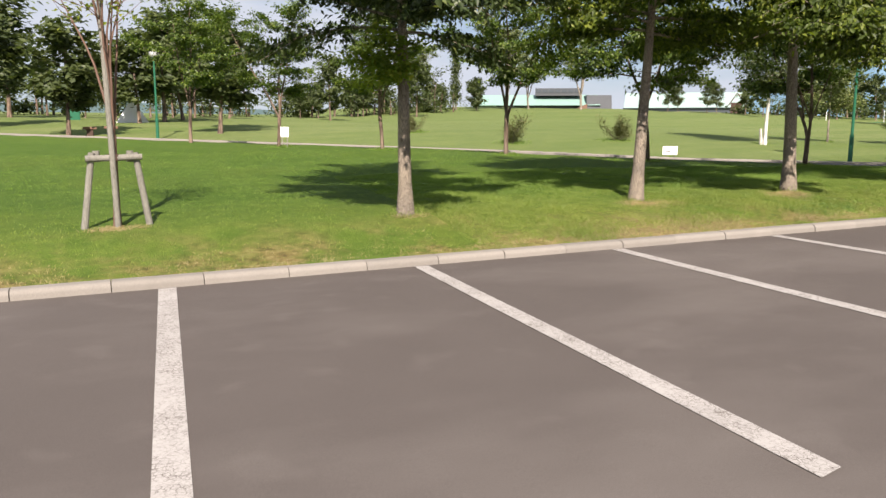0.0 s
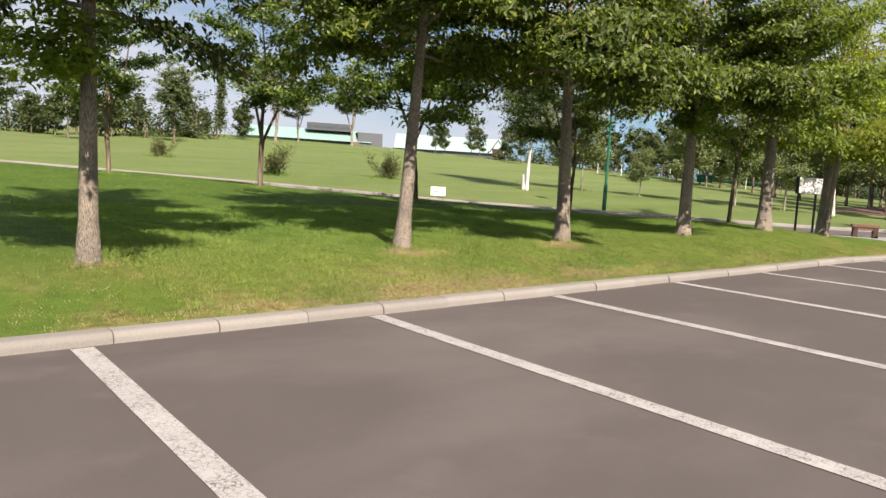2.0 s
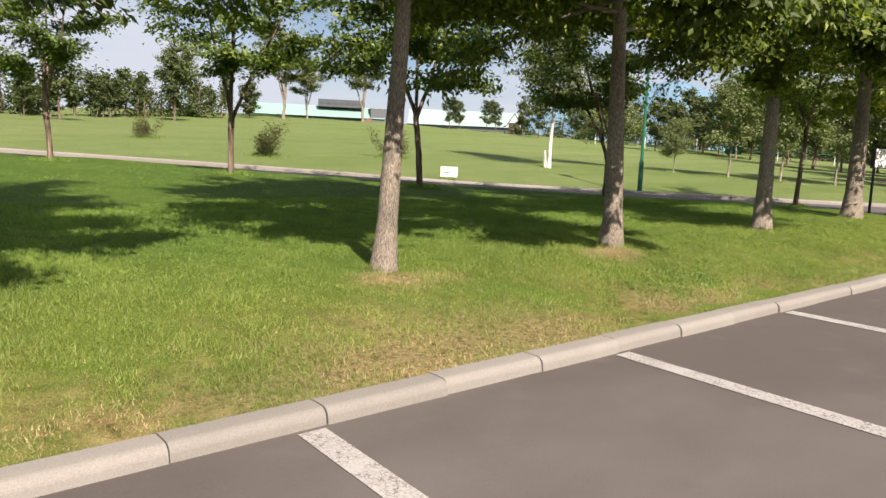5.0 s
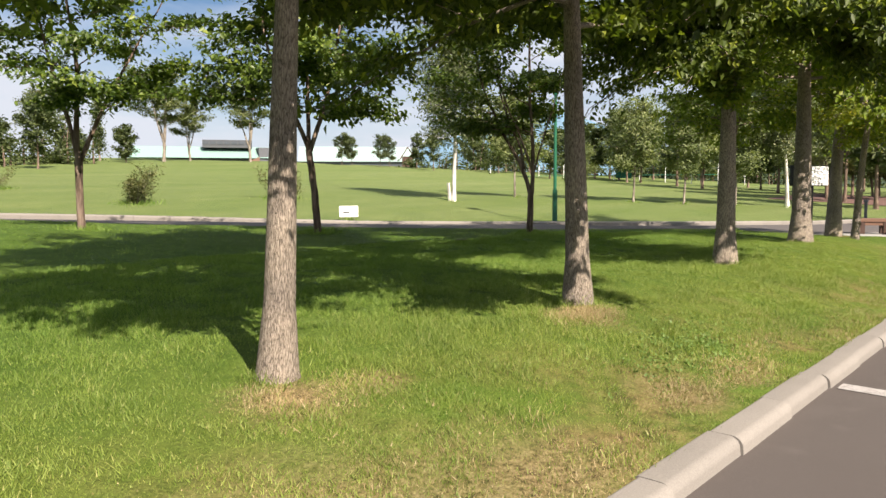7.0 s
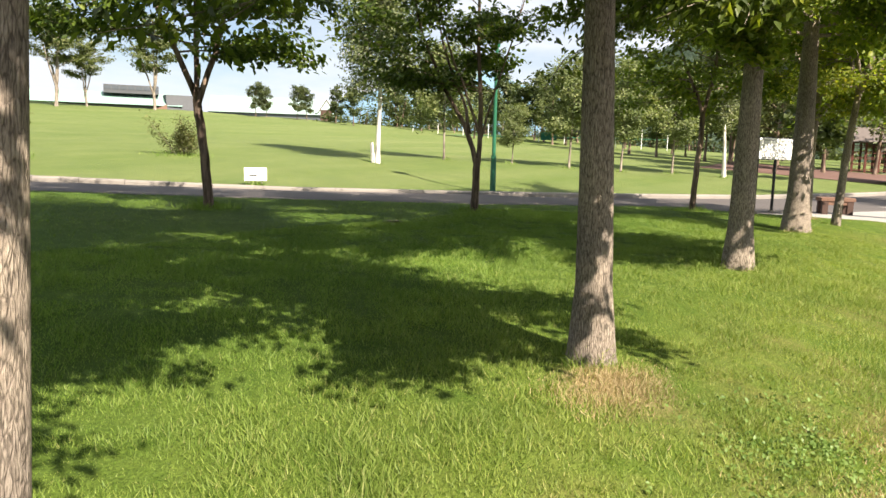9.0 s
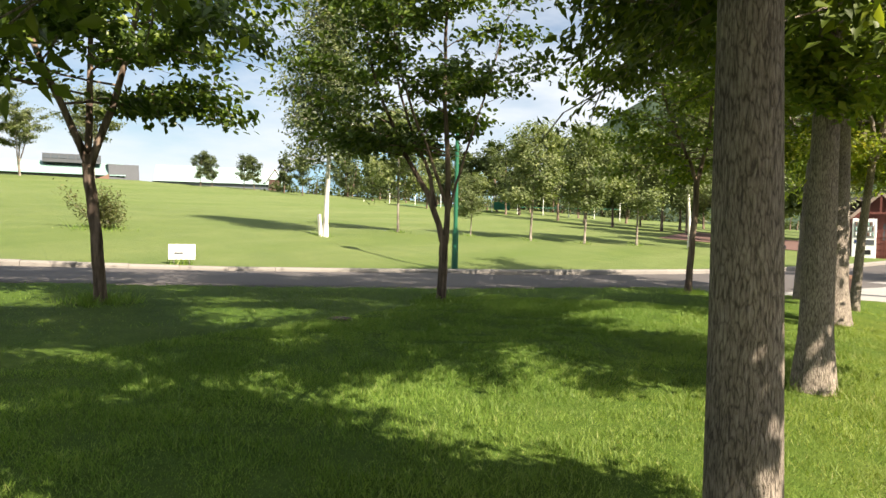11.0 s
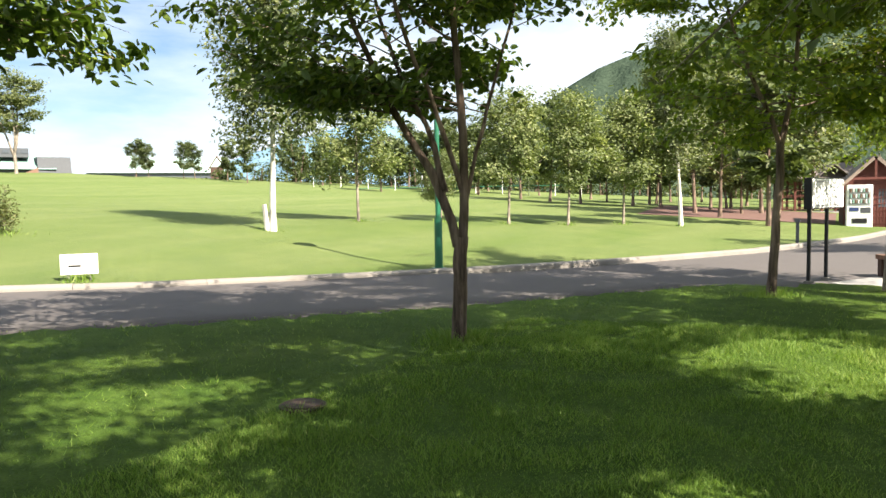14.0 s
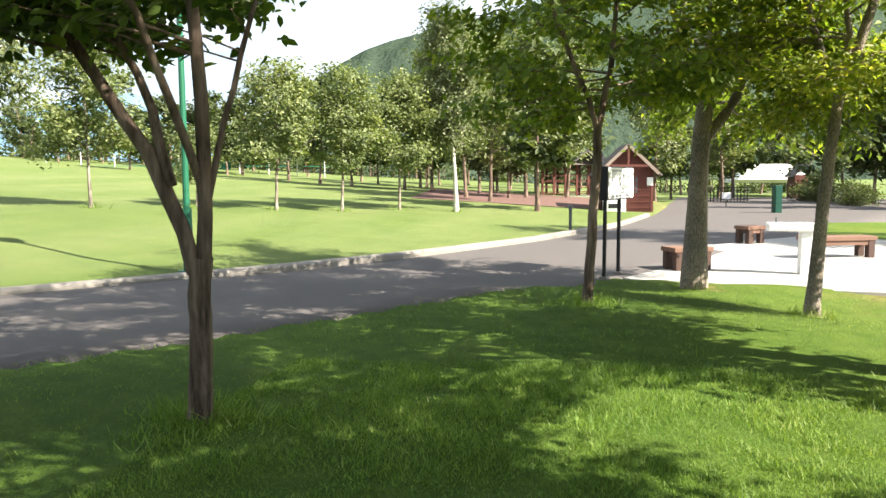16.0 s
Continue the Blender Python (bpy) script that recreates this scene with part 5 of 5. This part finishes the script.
def staked_tree():
    x, y = -0.31, 9.24
    r = root("staked_young_tree", x, y, gz(x, y), 4, "young tree with bare reddish stems, tied to a timber tree guard", "tree")
    rng = np.random.default_rng(4)
    paths, twigs = [], []
    trunk = bend(rng, (0, 0, -0.1), (0.01, 0, 1), 1.15, 4, 0.01, 0)
    paths.append((trunk, [0.055, 0.042, 0.036, 0.034, 0.036], 10))
    for k in range(9):
        a = 0.7 * k
        t = 0.04 + 0.10 * (k % 4) / 3
        st = bend(rng, trunk[-1] - np.array((0, 0, 0.08)), (math.cos(a) * t, math.sin(a) * t, 1), 1.9 + 0.7 * rng.random(), 9, 0.035, 0.01)
        st[4:] += np.array((math.cos(a), math.sin(a), 0)) * np.linspace(0, 0.5, 6)[:, None] ** 1.5
        paths.append((st, 0.020 * (1 - 0.8 * np.linspace(0, 1, 10)), 6))
        twigs += [(st[6], st[9]), (st[7], st[9] + np.array((math.cos(a), math.sin(a), 0.2)) * 0.3)]
        for q in (6, 7, 8):
            tw = bend(rng, st[q], (math.cos(a + q), math.sin(a + q), 0.8), 0.5, 3, 0.1, 0)
            paths.append((tw, 0.006 * (1 - 0.7 * np.linspace(0, 1, 4)), 4))
            twigs.append((tw[1], tw[3]))
    v, f = tubes(paths)
    part("trunk", bulk("trunk", v, f), surface("reddish_young_bark", (0.075, 0.046, 0.036), (0.19, 0.115, 0.085), 4, 40, 0.8, 0.3, 0.004, (1, 1, 0.2)), r, "", "", "", True)
    lv, lf = leaves(rng, twigs, 700, 0.07, 0.12, 0.8, 0.2, 0.5)
    part("crown", bulk("crown", lv, lf), M_LEAF_GOLD, r)
    part("stake", a_rod((0.0, -0.085, -0.1), (-0.06, -0.06, 2.75), 0.034, 0.03), M_GREY_WOOD, r, "tall grey stake")
    guard = root("tree_guard", 0, 0, 0)
    guard.parent = r
    for s in (-1, 1):
        part("prop", a_rod((s * 0.37, -0.02, -0.15), (s * 0.23, 0.0, 0.85), 0.040, 0.036, 12), M_GREY_WOOD, guard)
        part("stub", a_rod((s * 0.18, 0.07, 0.74), (s * 0.18, 0.07, 0.87), 0.04, 0.04, 12), M_GREY_WOOD, guard)
    part("crossbar", a_rod((-0.30, -0.04, 0.78), (0.30, -0.05, 0.80), 0.038, 0.036, 12), M_GREY_WOOD, guard)
    part("tie", a_rod((0, -0.02, 0.76), (0, -0.02, 0.83), 0.07, 0.07, 12), M_DARK_WOOD, guard, "dark palm-rope tie")
    return r


lawn_sign(18.0, 21.2, -38, 0.52, 0.31, 0.10)
lawn_sign(4.35, 22.2, -12, 0.24, 0.30, 0.32, False)
info_board()
street_lamp(22.4, 17.38, 3.95)
street_lamp(1.5, 36.5, 3.9)
bench(25.62, 10.05, -64, 0.74, 0.385)
bench(31.0, 7.9, -55, 0.56)
bench(27.95, 6.98, -72, 1.4)
drinking_fountain()
hut()
vending_machine()
shelter()
staked_tree()

# pale cut stem beside the birch
stub = root("birch_stump", 24.82, 23.49, gz(24.82, 23.49), 0, "short pale cut birch stem leaning by the trunk", "stump")
part("stem", a_rod((0, 0, -0.08), (-0.05, 0.05, 0.66), 0.07, 0.055, 12), M_BIRCH, stub)

# far side of the rest place
cab = root("service_cabinet", 47.6, 3.25, gz(47.6, 3.25), -80, "dark green steel service cabinet on the grass", "cabinet")
part("body", a_box(0, 0, 0.62, 0.32, 0.36, 1.4, bevel=0.02), M_GREEN_DARK, cab)
part("door", a_box(0, -0.186, 0.66, 0.25, 0.012, 1.15, bevel=0.004), M_GREEN_DARK, cab)
fence = root("fence", 64, 2.6, gz(64, 2.6), -70, "low dark steel railing beyond the path", "fence")
for k in range(16):
    part("bar", a_box(-1.8 + 0.24 * k, 0, 0.5, 0.05, 0.04, 1.1), M_BLACK, fence)
for z in (0.2, 1.0):
    part("rail", a_box(0, 0, z, 3.8, 0.05, 0.06), M_BLACK, fence)
ws = root("signpost", 54, 4.2, gz(54, 4.2), -85, "small white sign on a thin post", "sign")
part("post", a_box(0, 0, 0.35, 0.05, 0.05, 0.8), M_GREY_WOOD, ws)
part("panel", a_box(0, -0.03, 0.72, 0.46, 0.02, 0.34), M_WHITE, ws)
tent = root("marquee", 82, -4.0, gz(82, -4), -85, "white canvas marquee far behind the trees", "tent")
part("canopy", prism(bmesh.new(), ((-3, -2), (3, -2), (3, 2), (-3, 2)), 1.2, 1.5), M_CLOTH, tent)
bm = bmesh.new()
bmesh.ops.create_cone(bm, cap_ends=True, segments=4, radius1=4.3, radius2=2.2, depth=1.3, matrix=pose(0, 0, 2.14, 0, 0, 45))
part("roof", bm, M_CLOTH, tent)
for sx in (-2.9, 2.9):
    for sy in (-1.9, 1.9):
        part("pole", a_rod((sx, sy, -0.1), (sx, sy, 1.25), 0.05), M_WHITE, tent)
mini = root("red_hut", 72.3, -4.9, gz(72.3, -4.9), -85, "small dark red timber hut among the trees", "hut")
part("wall", a_box(0, 1, 0.9, 1.6, 1.6, 1.9), M_RED_WOOD, mini)
gr = root("roof", 0, 1, 0)
gr.parent = mini
gable_roof(gr, 1.6, 1.6, 1.85, 2.6, 0.2, M_ROOF)
peg = root("marker_post", 34.3, 12.1, gz(34.3, 12.1), 0, "short grey tap post at the path edge", "post")
part("post", a_box(0, 0, 0.3, 0.09, 0.09, 0.75, bevel=0.01), M_GREY_WALL, peg)
part("head", a_box(0, 0, 0.70, 0.14, 0.14, 0.1, bevel=0.01), M_GREY_WALL, peg)

# clipped bushes beyond the rest place
for hx, hy, hl, turn, seed in ((58.6, -3.6, 6.0, -15, 3), (64.5, -3.2, 4.5, 5, 4)):
    rng = np.random.default_rng(seed)
    hedge = root("hedge", hx, hy, gz(hx, hy), turn, "dark green leafy hedge beyond the path", "hedge", "hedges beyond the path")
    stems, tw = [], []
    for k in range(60):
        p = np.array((rng.uniform(-hl / 2, hl / 2), rng.normal(0, 0.25), -0.05))
        st = bend(rng, p, (rng.normal(0, 0.35), rng.normal(0, 0.45), 1), rng.uniform(0.9, 1.5), 4, 0.15, 0)
        stems.append((st, 0.02 * (1 - 0.8 * np.linspace(0, 1, 5)), 5))
        tw += [(st[0], st[2]), (st[1], st[4]), (st[2], st[4])]
    v, f = tubes(stems)
    part("branchwork", bulk("branchwork", v, f), M_BARK_DARK, hedge)
    lv, lf = leaves(rng, tw, 5000, 0.17, 0.2, 0.8, 0.1, 0.55)
    part("foliage", bulk("foliage", lv, lf), M_LEAF_FAR, hedge)

# manhole in the lawn, its iron darkened to stand for the tree shade
mh = root("drain_cover", 14.02, 13.72, gz(14.02, 13.72) - 0.01, 0, "rusty drain cover sunk in the lawn, tree shade painted into its colour", "drain cover")
part("frame", a_rod((0, 0, -0.06), (0, 0, 0.012), 0.135, sides=20), M_IRON_SHADED, mh)
part("lid", a_rod((0, 0, 0.0), (0, 0, 0.022), 0.11, sides=20), M_IRON_SHADED, mh)

# long mint-roofed hall behind the crest
hall = root("hall", 83.6, 129.6, 0.7, 0, "long low hall with mint green sloping roof and dark upper storey", "building")


def slab_between(name, p, q, z0, z1, thick, material, lean=0.0):
    p, q = Vector((*p, 0)) - Vector((82, 131, 0)), Vector((*q, 0)) - Vector((82, 131, 0))
    side = Vector((-(q - p).y, (q - p).x, 0)).normalized() * thick
    bm = bmesh.new()
    low = [bm.verts.new(v + Vector((0, 0, z0))) for v in (p, q, q + side, p + side)]
    top = [bm.verts.new(v + Vector((0, 0, z1)) + s) for v, s in ((p, side * lean), (q, side * lean), (q + side, Vector()), (p + side, Vector()))]
    bm.faces.new(low[::-1]), bm.faces.new(top)
    for i in range(4):
        bm.faces.new((low[i], low[(i + 1) % 4], top[(i + 1) % 4], top[i]))
    bmesh.ops.recalc_face_normals(bm, faces=bm.faces)
    return part(name, bm, material, hall)


slab_between("low_roof", (66.5, 142.7), (89.3, 129.4), 8.1, 10.5, 9, M_MINT, 0.6)
slab_between("low_wall", (71.4, 140.9), (89.6, 130.3), 2, 8.1, 6, M_GREY_WALL)
slab_between("upper_storey", (79.1, 138.2), (87.1, 133.4), 10.2, 11.7, 6, M_GREY_WALL)
for k in range(7):
    u0, u1 = (k + 0.1) / 7, (k + 0.9) / 7
    slab_between("window", (79.05 + 8 * u0, 138.12 - 4.8 * u0), (79.05 + 8 * u1, 138.12 - 4.8 * u1), 10.85, 11.45, 0.08, M_DARK_GLASS)
slab_between("wedge", (86.4, 129.6), (91.0, 127.4), 2, 10.2, 7, M_GREY_WALL, 0.3)
slab_between("long_roof", (93, 126.6), (111.5, 111.8), 7.5, 11.2, 14, M_PALE_MINT, 0.9)
slab_between("eave_wall", (93.2, 127.2), (111.2, 112.8), 2, 7.5, 6, M_DARK_GLASS)
bm = bmesh.new()
tri = [Vector((*p, z)) - Vector((82, 131, 0)) for p, z in (((82.6, 131.0), 6.6), ((86.0, 129.3), 6.6), ((86.0, 129.3), 8.3))]
front = [bm.verts.new(v) for v in tri]
rear = [bm.verts.new(v + Vector((0.5, 1.0, 0))) for v in tri]
bm.faces.new(front), bm.faces.new(rear[::-1])
for k in range(3):
    bm.faces.new((front[k], front[(k + 1) % 3], rear[(k + 1) % 3], rear[k]))
bmesh.ops.recalc_face_normals(bm, faces=bm.faces)
part("gable", bm, M_RUST, hall, "orange-brown sloping gable wall")
lodge = root("lodge", 75.4, 75.7, gz(75.4, 75.7), -45, "small red timber lodge at the crest of the field", "hut")
part("wall", a_box(0, 0, 0.6, 1.5, 1.5, 1.4), M_DARK_WOOD, lodge)
lr = root("roof", 0, 0, 0)
lr.parent = lodge
gable_roof(lr, 1.7, 1.7, 1.2, 2.5, 0.2, M_BENCH)

# ball court netting far off
court = root("court_fence", 75, 43.6, gz(75, 43.6), -58, "green netting fence of a ball court with thin white posts", "fence")
part("net", a_box(0, 0, 0.65, 1.6, 0.04, 0.8), M_MESH_GREEN, court, "bright green windbreak net")
for k in range(11):
    part("post", a_rod((-14 + 2.6 * k, 0, -0.9), (-14 + 2.6 * k, 0, 1.7), 0.035), M_WHITE, court)
part("rail", a_box(-1, 0, 0.55, 26, 0.03, 0.05), M_MESH_GREEN, court)

# things beyond the path's far end
camp = root("white_tent", 0.75, 50.0, gz(0.75, 50), 0, "small white tent at the edge of the trees", "tent")
bm = bmesh.new()
bmesh.ops.create_cone(bm, cap_ends=True, segments=4, radius1=1.35, radius2=0.2, depth=1.3, matrix=pose(0, 0, 0.55, 0, 0, 45))
part("canvas", bm, M_CLOTH, camp)
loo = root("service_box", -2.6, 54.0, gz(-2.6, 54), 0, "green steel box beside the path", "cabinet")
part("body", a_box(0, 0, 0.45, 0.6, 0.5, 1.2, bevel=0.02), M_GREEN_METAL, loo)
for k, dx in enumerate((0.0, 0.95)):
    stool = root("log_stool", -1.4 + dx, 40.2, gz(-1.4 + dx, 40.2), 0, "brown wooden stool beside the path", "stool", "stools by the path")
    part("seat", a_box(0, 0, 0.36, 0.62, 0.4, 0.12, bevel=0.02), M_BENCH, stool)
    part("leg", a_box(0, 0, 0.13, 0.3, 0.28, 0.38, bevel=0.02), M_DARK_WOOD, stool)


# ---- grass, straw and clover near the walk ----
def blades(seed, n, xlo, xhi, ylo, yhi, tall, wide, keep):
    rng = np.random.default_rng(seed)
    x, y = rng.uniform(xlo, xhi, n), rng.uniform(ylo, yhi, n)
    ok = keep(x, y, rng)
    x, y = x[ok], y[ok]
    z = bare_ground(x, y) - 0.006
    m = len(x)
    h = tall * rng.gamma(6.0, 1 / 6.0, m).clip(0.35, 1.6) * (0.8 + 0.5 * np.sin(5.3 * x + 2 * np.sin(3.7 * y)) * np.sin(4.9 * y + 2 * np.sin(4.1 * x)))
    a = rng.uniform(0, 6.283, m)
    w = wide * rng.uniform(0.7, 1.3, m)
    lx, ly = rng.normal(0, 0.55, m) * h, rng.normal(0, 0.55, m) * h
    v = np.stack([np.stack([x - np.cos(a) * w, y - np.sin(a) * w, z], -1), np.stack([x + np.cos(a) * w, y + np.sin(a) * w, z], -1), np.stack([x + lx, y + ly, z + h], -1)], 1).reshape(-1, 3)
    return v, np.arange(3 * m).reshape(-1, 3)


def dryness(x, y):
    """Ragged dry patches in a belt behind the kerb."""
    n = np.array([noise.noise(Vector((a * 0.9, b * 1.5, 4.0))) + 0.6 * noise.noise(Vector((a * 3.1, b * 4.0, 9.0))) for a, b in zip(x, y)]) if len(x) else x
    return np.clip(np.exp(-((y - 7.25) / (0.5 + 0.25 * np.exp(-((x - 6.3) / 1.6) ** 2))) ** 2) * np.clip(0.40 + 1.3 * n + 0.9 * np.exp(-((x - 6.5) / 1.7) ** 2), 0, 1), 0, 1)


def on_lawn(x, y, rng):
    clump = 0.5 + 0.5 * np.sin(2.1 * x + 1.3 * np.sin(1.7 * y)) * np.sin(1.9 * y + 1.1 * np.sin(1.5 * x))
    edge = (y > 7.13) & (y < near_edge(x) - 0.02) & (x < 23.2)
    bald = 1 - 0.85 * dryness(x, y)
    for sx, sy, sr in ((6.88, 8.80, 0.26), (9.95, 8.84, 0.27), (8.94, 7.55, 0.3)):
        bald = bald * (1 - 0.85 * np.exp(-((x - sx) ** 2 + (y - sy) ** 2) / sr ** 2))
    return edge & (rng.random(len(x)) < (0.45 + 0.55 * clump) * bald)


gv, gf_ = blades(1, 900000, 3.5, 17.5, 7.13, 13.8, 0.036, 0.0028, on_lawn)
hv, hf = blades(2, 170000, -3.0, 23.2, 7.13, 21, 0.026, 0.0035, on_lawn)
tufts = [(gv, gf_), (hv, hf)]
for k, (x, y) in enumerate(((4.2, 22.4), (6.84, 20.5), (9.58, 18.0), (12.86, 16.07), (16.03, 13.74), (20.5, 11.76))):
    tufts.append(blades(60 + k, 5200, x - 0.5, x + 0.5, y - 0.5, y + 0.5, 0.085, 0.005, lambda a, b, rng, x=x, y=y: rng.random(len(a)) < np.exp(-((a - x) ** 2 + (b - y) ** 2) / 0.06)))
for k, (x, y) in enumerate(((3.18, 8.97), (7.04, 9.115), (10.25, 9.11), (14.10, 9.29), (17.70, 9.43), (23.1, 10.3), (21.0, 9.40))):
    tufts.append(blades(80 + k, 1500, x - 0.4, x + 0.4, y - 0.4, y + 0.4, 0.085, 0.004, lambda a, b, rng, x=x, y=y: rng.random(len(a)) < np.exp(-((np.hypot(a - x, b - y) - 0.17) / 0.06) ** 2)))
for k, (x, y) in enumerate(((28.9, 23.6), (32.0, 22.5), (33.5, 20.75), (35.15, 19.25), (37.7, 18.0), (39.0, 16.2), (24.9, 23.4), (19.9, 26.8), (15.25, 28.0), (13.3, 34.6), (18.0, 21.2), (4.35, 22.2))):
    wide_of = 0.5 if 7 <= k < 10 else 0.2
    tufts.append(blades(120 + k, 2400, x - 1, x + 1, y - 1, y + 1, 0.13, 0.010, lambda a, b, rng, x=x, y=y, w=wide_of: rng.random(len(a)) < 0.8 * np.exp(-((a - x) ** 2 + (b - y) ** 2) / w ** 2)))
gv, gf_ = tufts[0]
for v, f in tufts[1:]:
    gv, gf_ = np.concatenate([gv, v]), np.concatenate([gf_, f + len(gv)])
part("grass", bulk("grass", gv, gf_), M_BLADE, None, "short green lawn grass with dry blades", "grass", "stuff")
sv, sf = None, None
for k, (x, y, rr, n) in enumerate(((3.19, 8.85, 0.16, 500), (6.9, 8.82, 0.26, 1200), (9.95, 8.84, 0.30, 4800), (14.0, 9.2, 0.12, 350), (17.6, 9.4, 0.15, 500), (23.05, 10.15, 0.25, 900), (-0.3, 9.05, 0.22, 900), (7.0, 8.72, 0.34, 900), (8.94, 7.55, 0.3, 700), (9.75, 7.45, 0.32, 700))):
    def strewn(a, b, rng, x=x, y=y, rr=rr):
        return rng.random(len(a)) < np.exp(-((a - x) ** 2 / rr ** 2 + (b - y) ** 2 / (0.6 * rr) ** 2)) * (b > 7.26)
    v, f = blades(20 + k, 9 * n, x - 2 * rr, x + 2 * rr, y - 1.4 * rr, y + 1.4 * rr, 0.028, 0.003, strewn)
    sv, sf = (v, f) if sv is None else (np.concatenate([sv, v]), np.concatenate([sf, f + len(sv)]))
v, f = blades(41, 90000, -3.0, 16.0, 7.15, 8.5, 0.026, 0.0035, lambda a, b, rng: rng.random(len(a)) < dryness(a, b) * 0.9)
sv, sf = np.concatenate([sv, v]), np.concatenate([sf, f + len(sv)])
part("dead_grass", bulk("dead_grass", sv, sf), M_STRAW, None, "dead straw-brown grass round the tree feet", "grass", "stuff")

# broad-leaved weeds in one patch
rng = np.random.default_rng(77)
wx, wy = rng.normal(9.85, 0.48, 2200), rng.normal(7.92, 0.19, 2200)
ok = (rng.random(2200) < 0.5 + 0.5 * np.sin(7 * wx) * np.sin(9 * wy)) & (wy > 7.35)
wx, wy = wx[ok], wy[ok]
wz = bare_ground(wx, wy) + 0.010
lv, lf = leaves(rng, [((x, y, z), (x + 0.01, y, z + 0.02)) for x, y, z in zip(wx, wy, wz)], len(wx), 0.024, 0.012, 0.8, 0.0, 0.75)
part("clover", bulk("clover", lv, lf), M_CLOVER, None, "patch of dark broad-leaved weeds in the lawn", "weeds", "stuff")

# ---- pieces of the kerbs ----
kerb = root("kerb", 0, 0, 0, 0, "pale concrete kerb along the car park", "kerb", "", "structure")
stone = kerb_stone(0.797)
for k in range(-16, 27):
    x = 1.207 + 0.797 * k
    ob = part("kerb_stone", stone, M_KERB, kerb)
    ob.matrix_basis = pose(x, 6.958 + 0.006 * math.sin(3.3 * k), float(lot_z(x + 0.4)) + 0.004 * math.sin(5.7 * k), 0, -math.degrees(math.atan(0.016 if x < 16 else 0)), 0.25 * math.sin(7.1 * k))
path_kerb = root("path_kerb", 0, 0, 0, 0, "pale concrete kerb on the field side of the footpath", "kerb", "", "structure")
stone2 = kerb_stone(0.9)
x = -6.0
while x < 44:
    dx = 0.2
    slope = float(far_edge(x + dx) - far_edge(x)) / dx
    run = 0.9 / math.hypot(1, slope)
    y0, y1 = float(far_edge(x)), float(far_edge(x + run))
    ob = part("kerb_stone", stone2, M_KERB, path_kerb)
    ob.matrix_basis = pose(x, y0, float(path_z(x + run / 2)) + 0.045 + 0.06 * (1 - float(step(12, 18, x))), 0, math.degrees(math.atan2(float(path_z(x) - path_z(x + run)), 0.9)), math.degrees(math.atan2(y1 - y0, run)))
    x += run
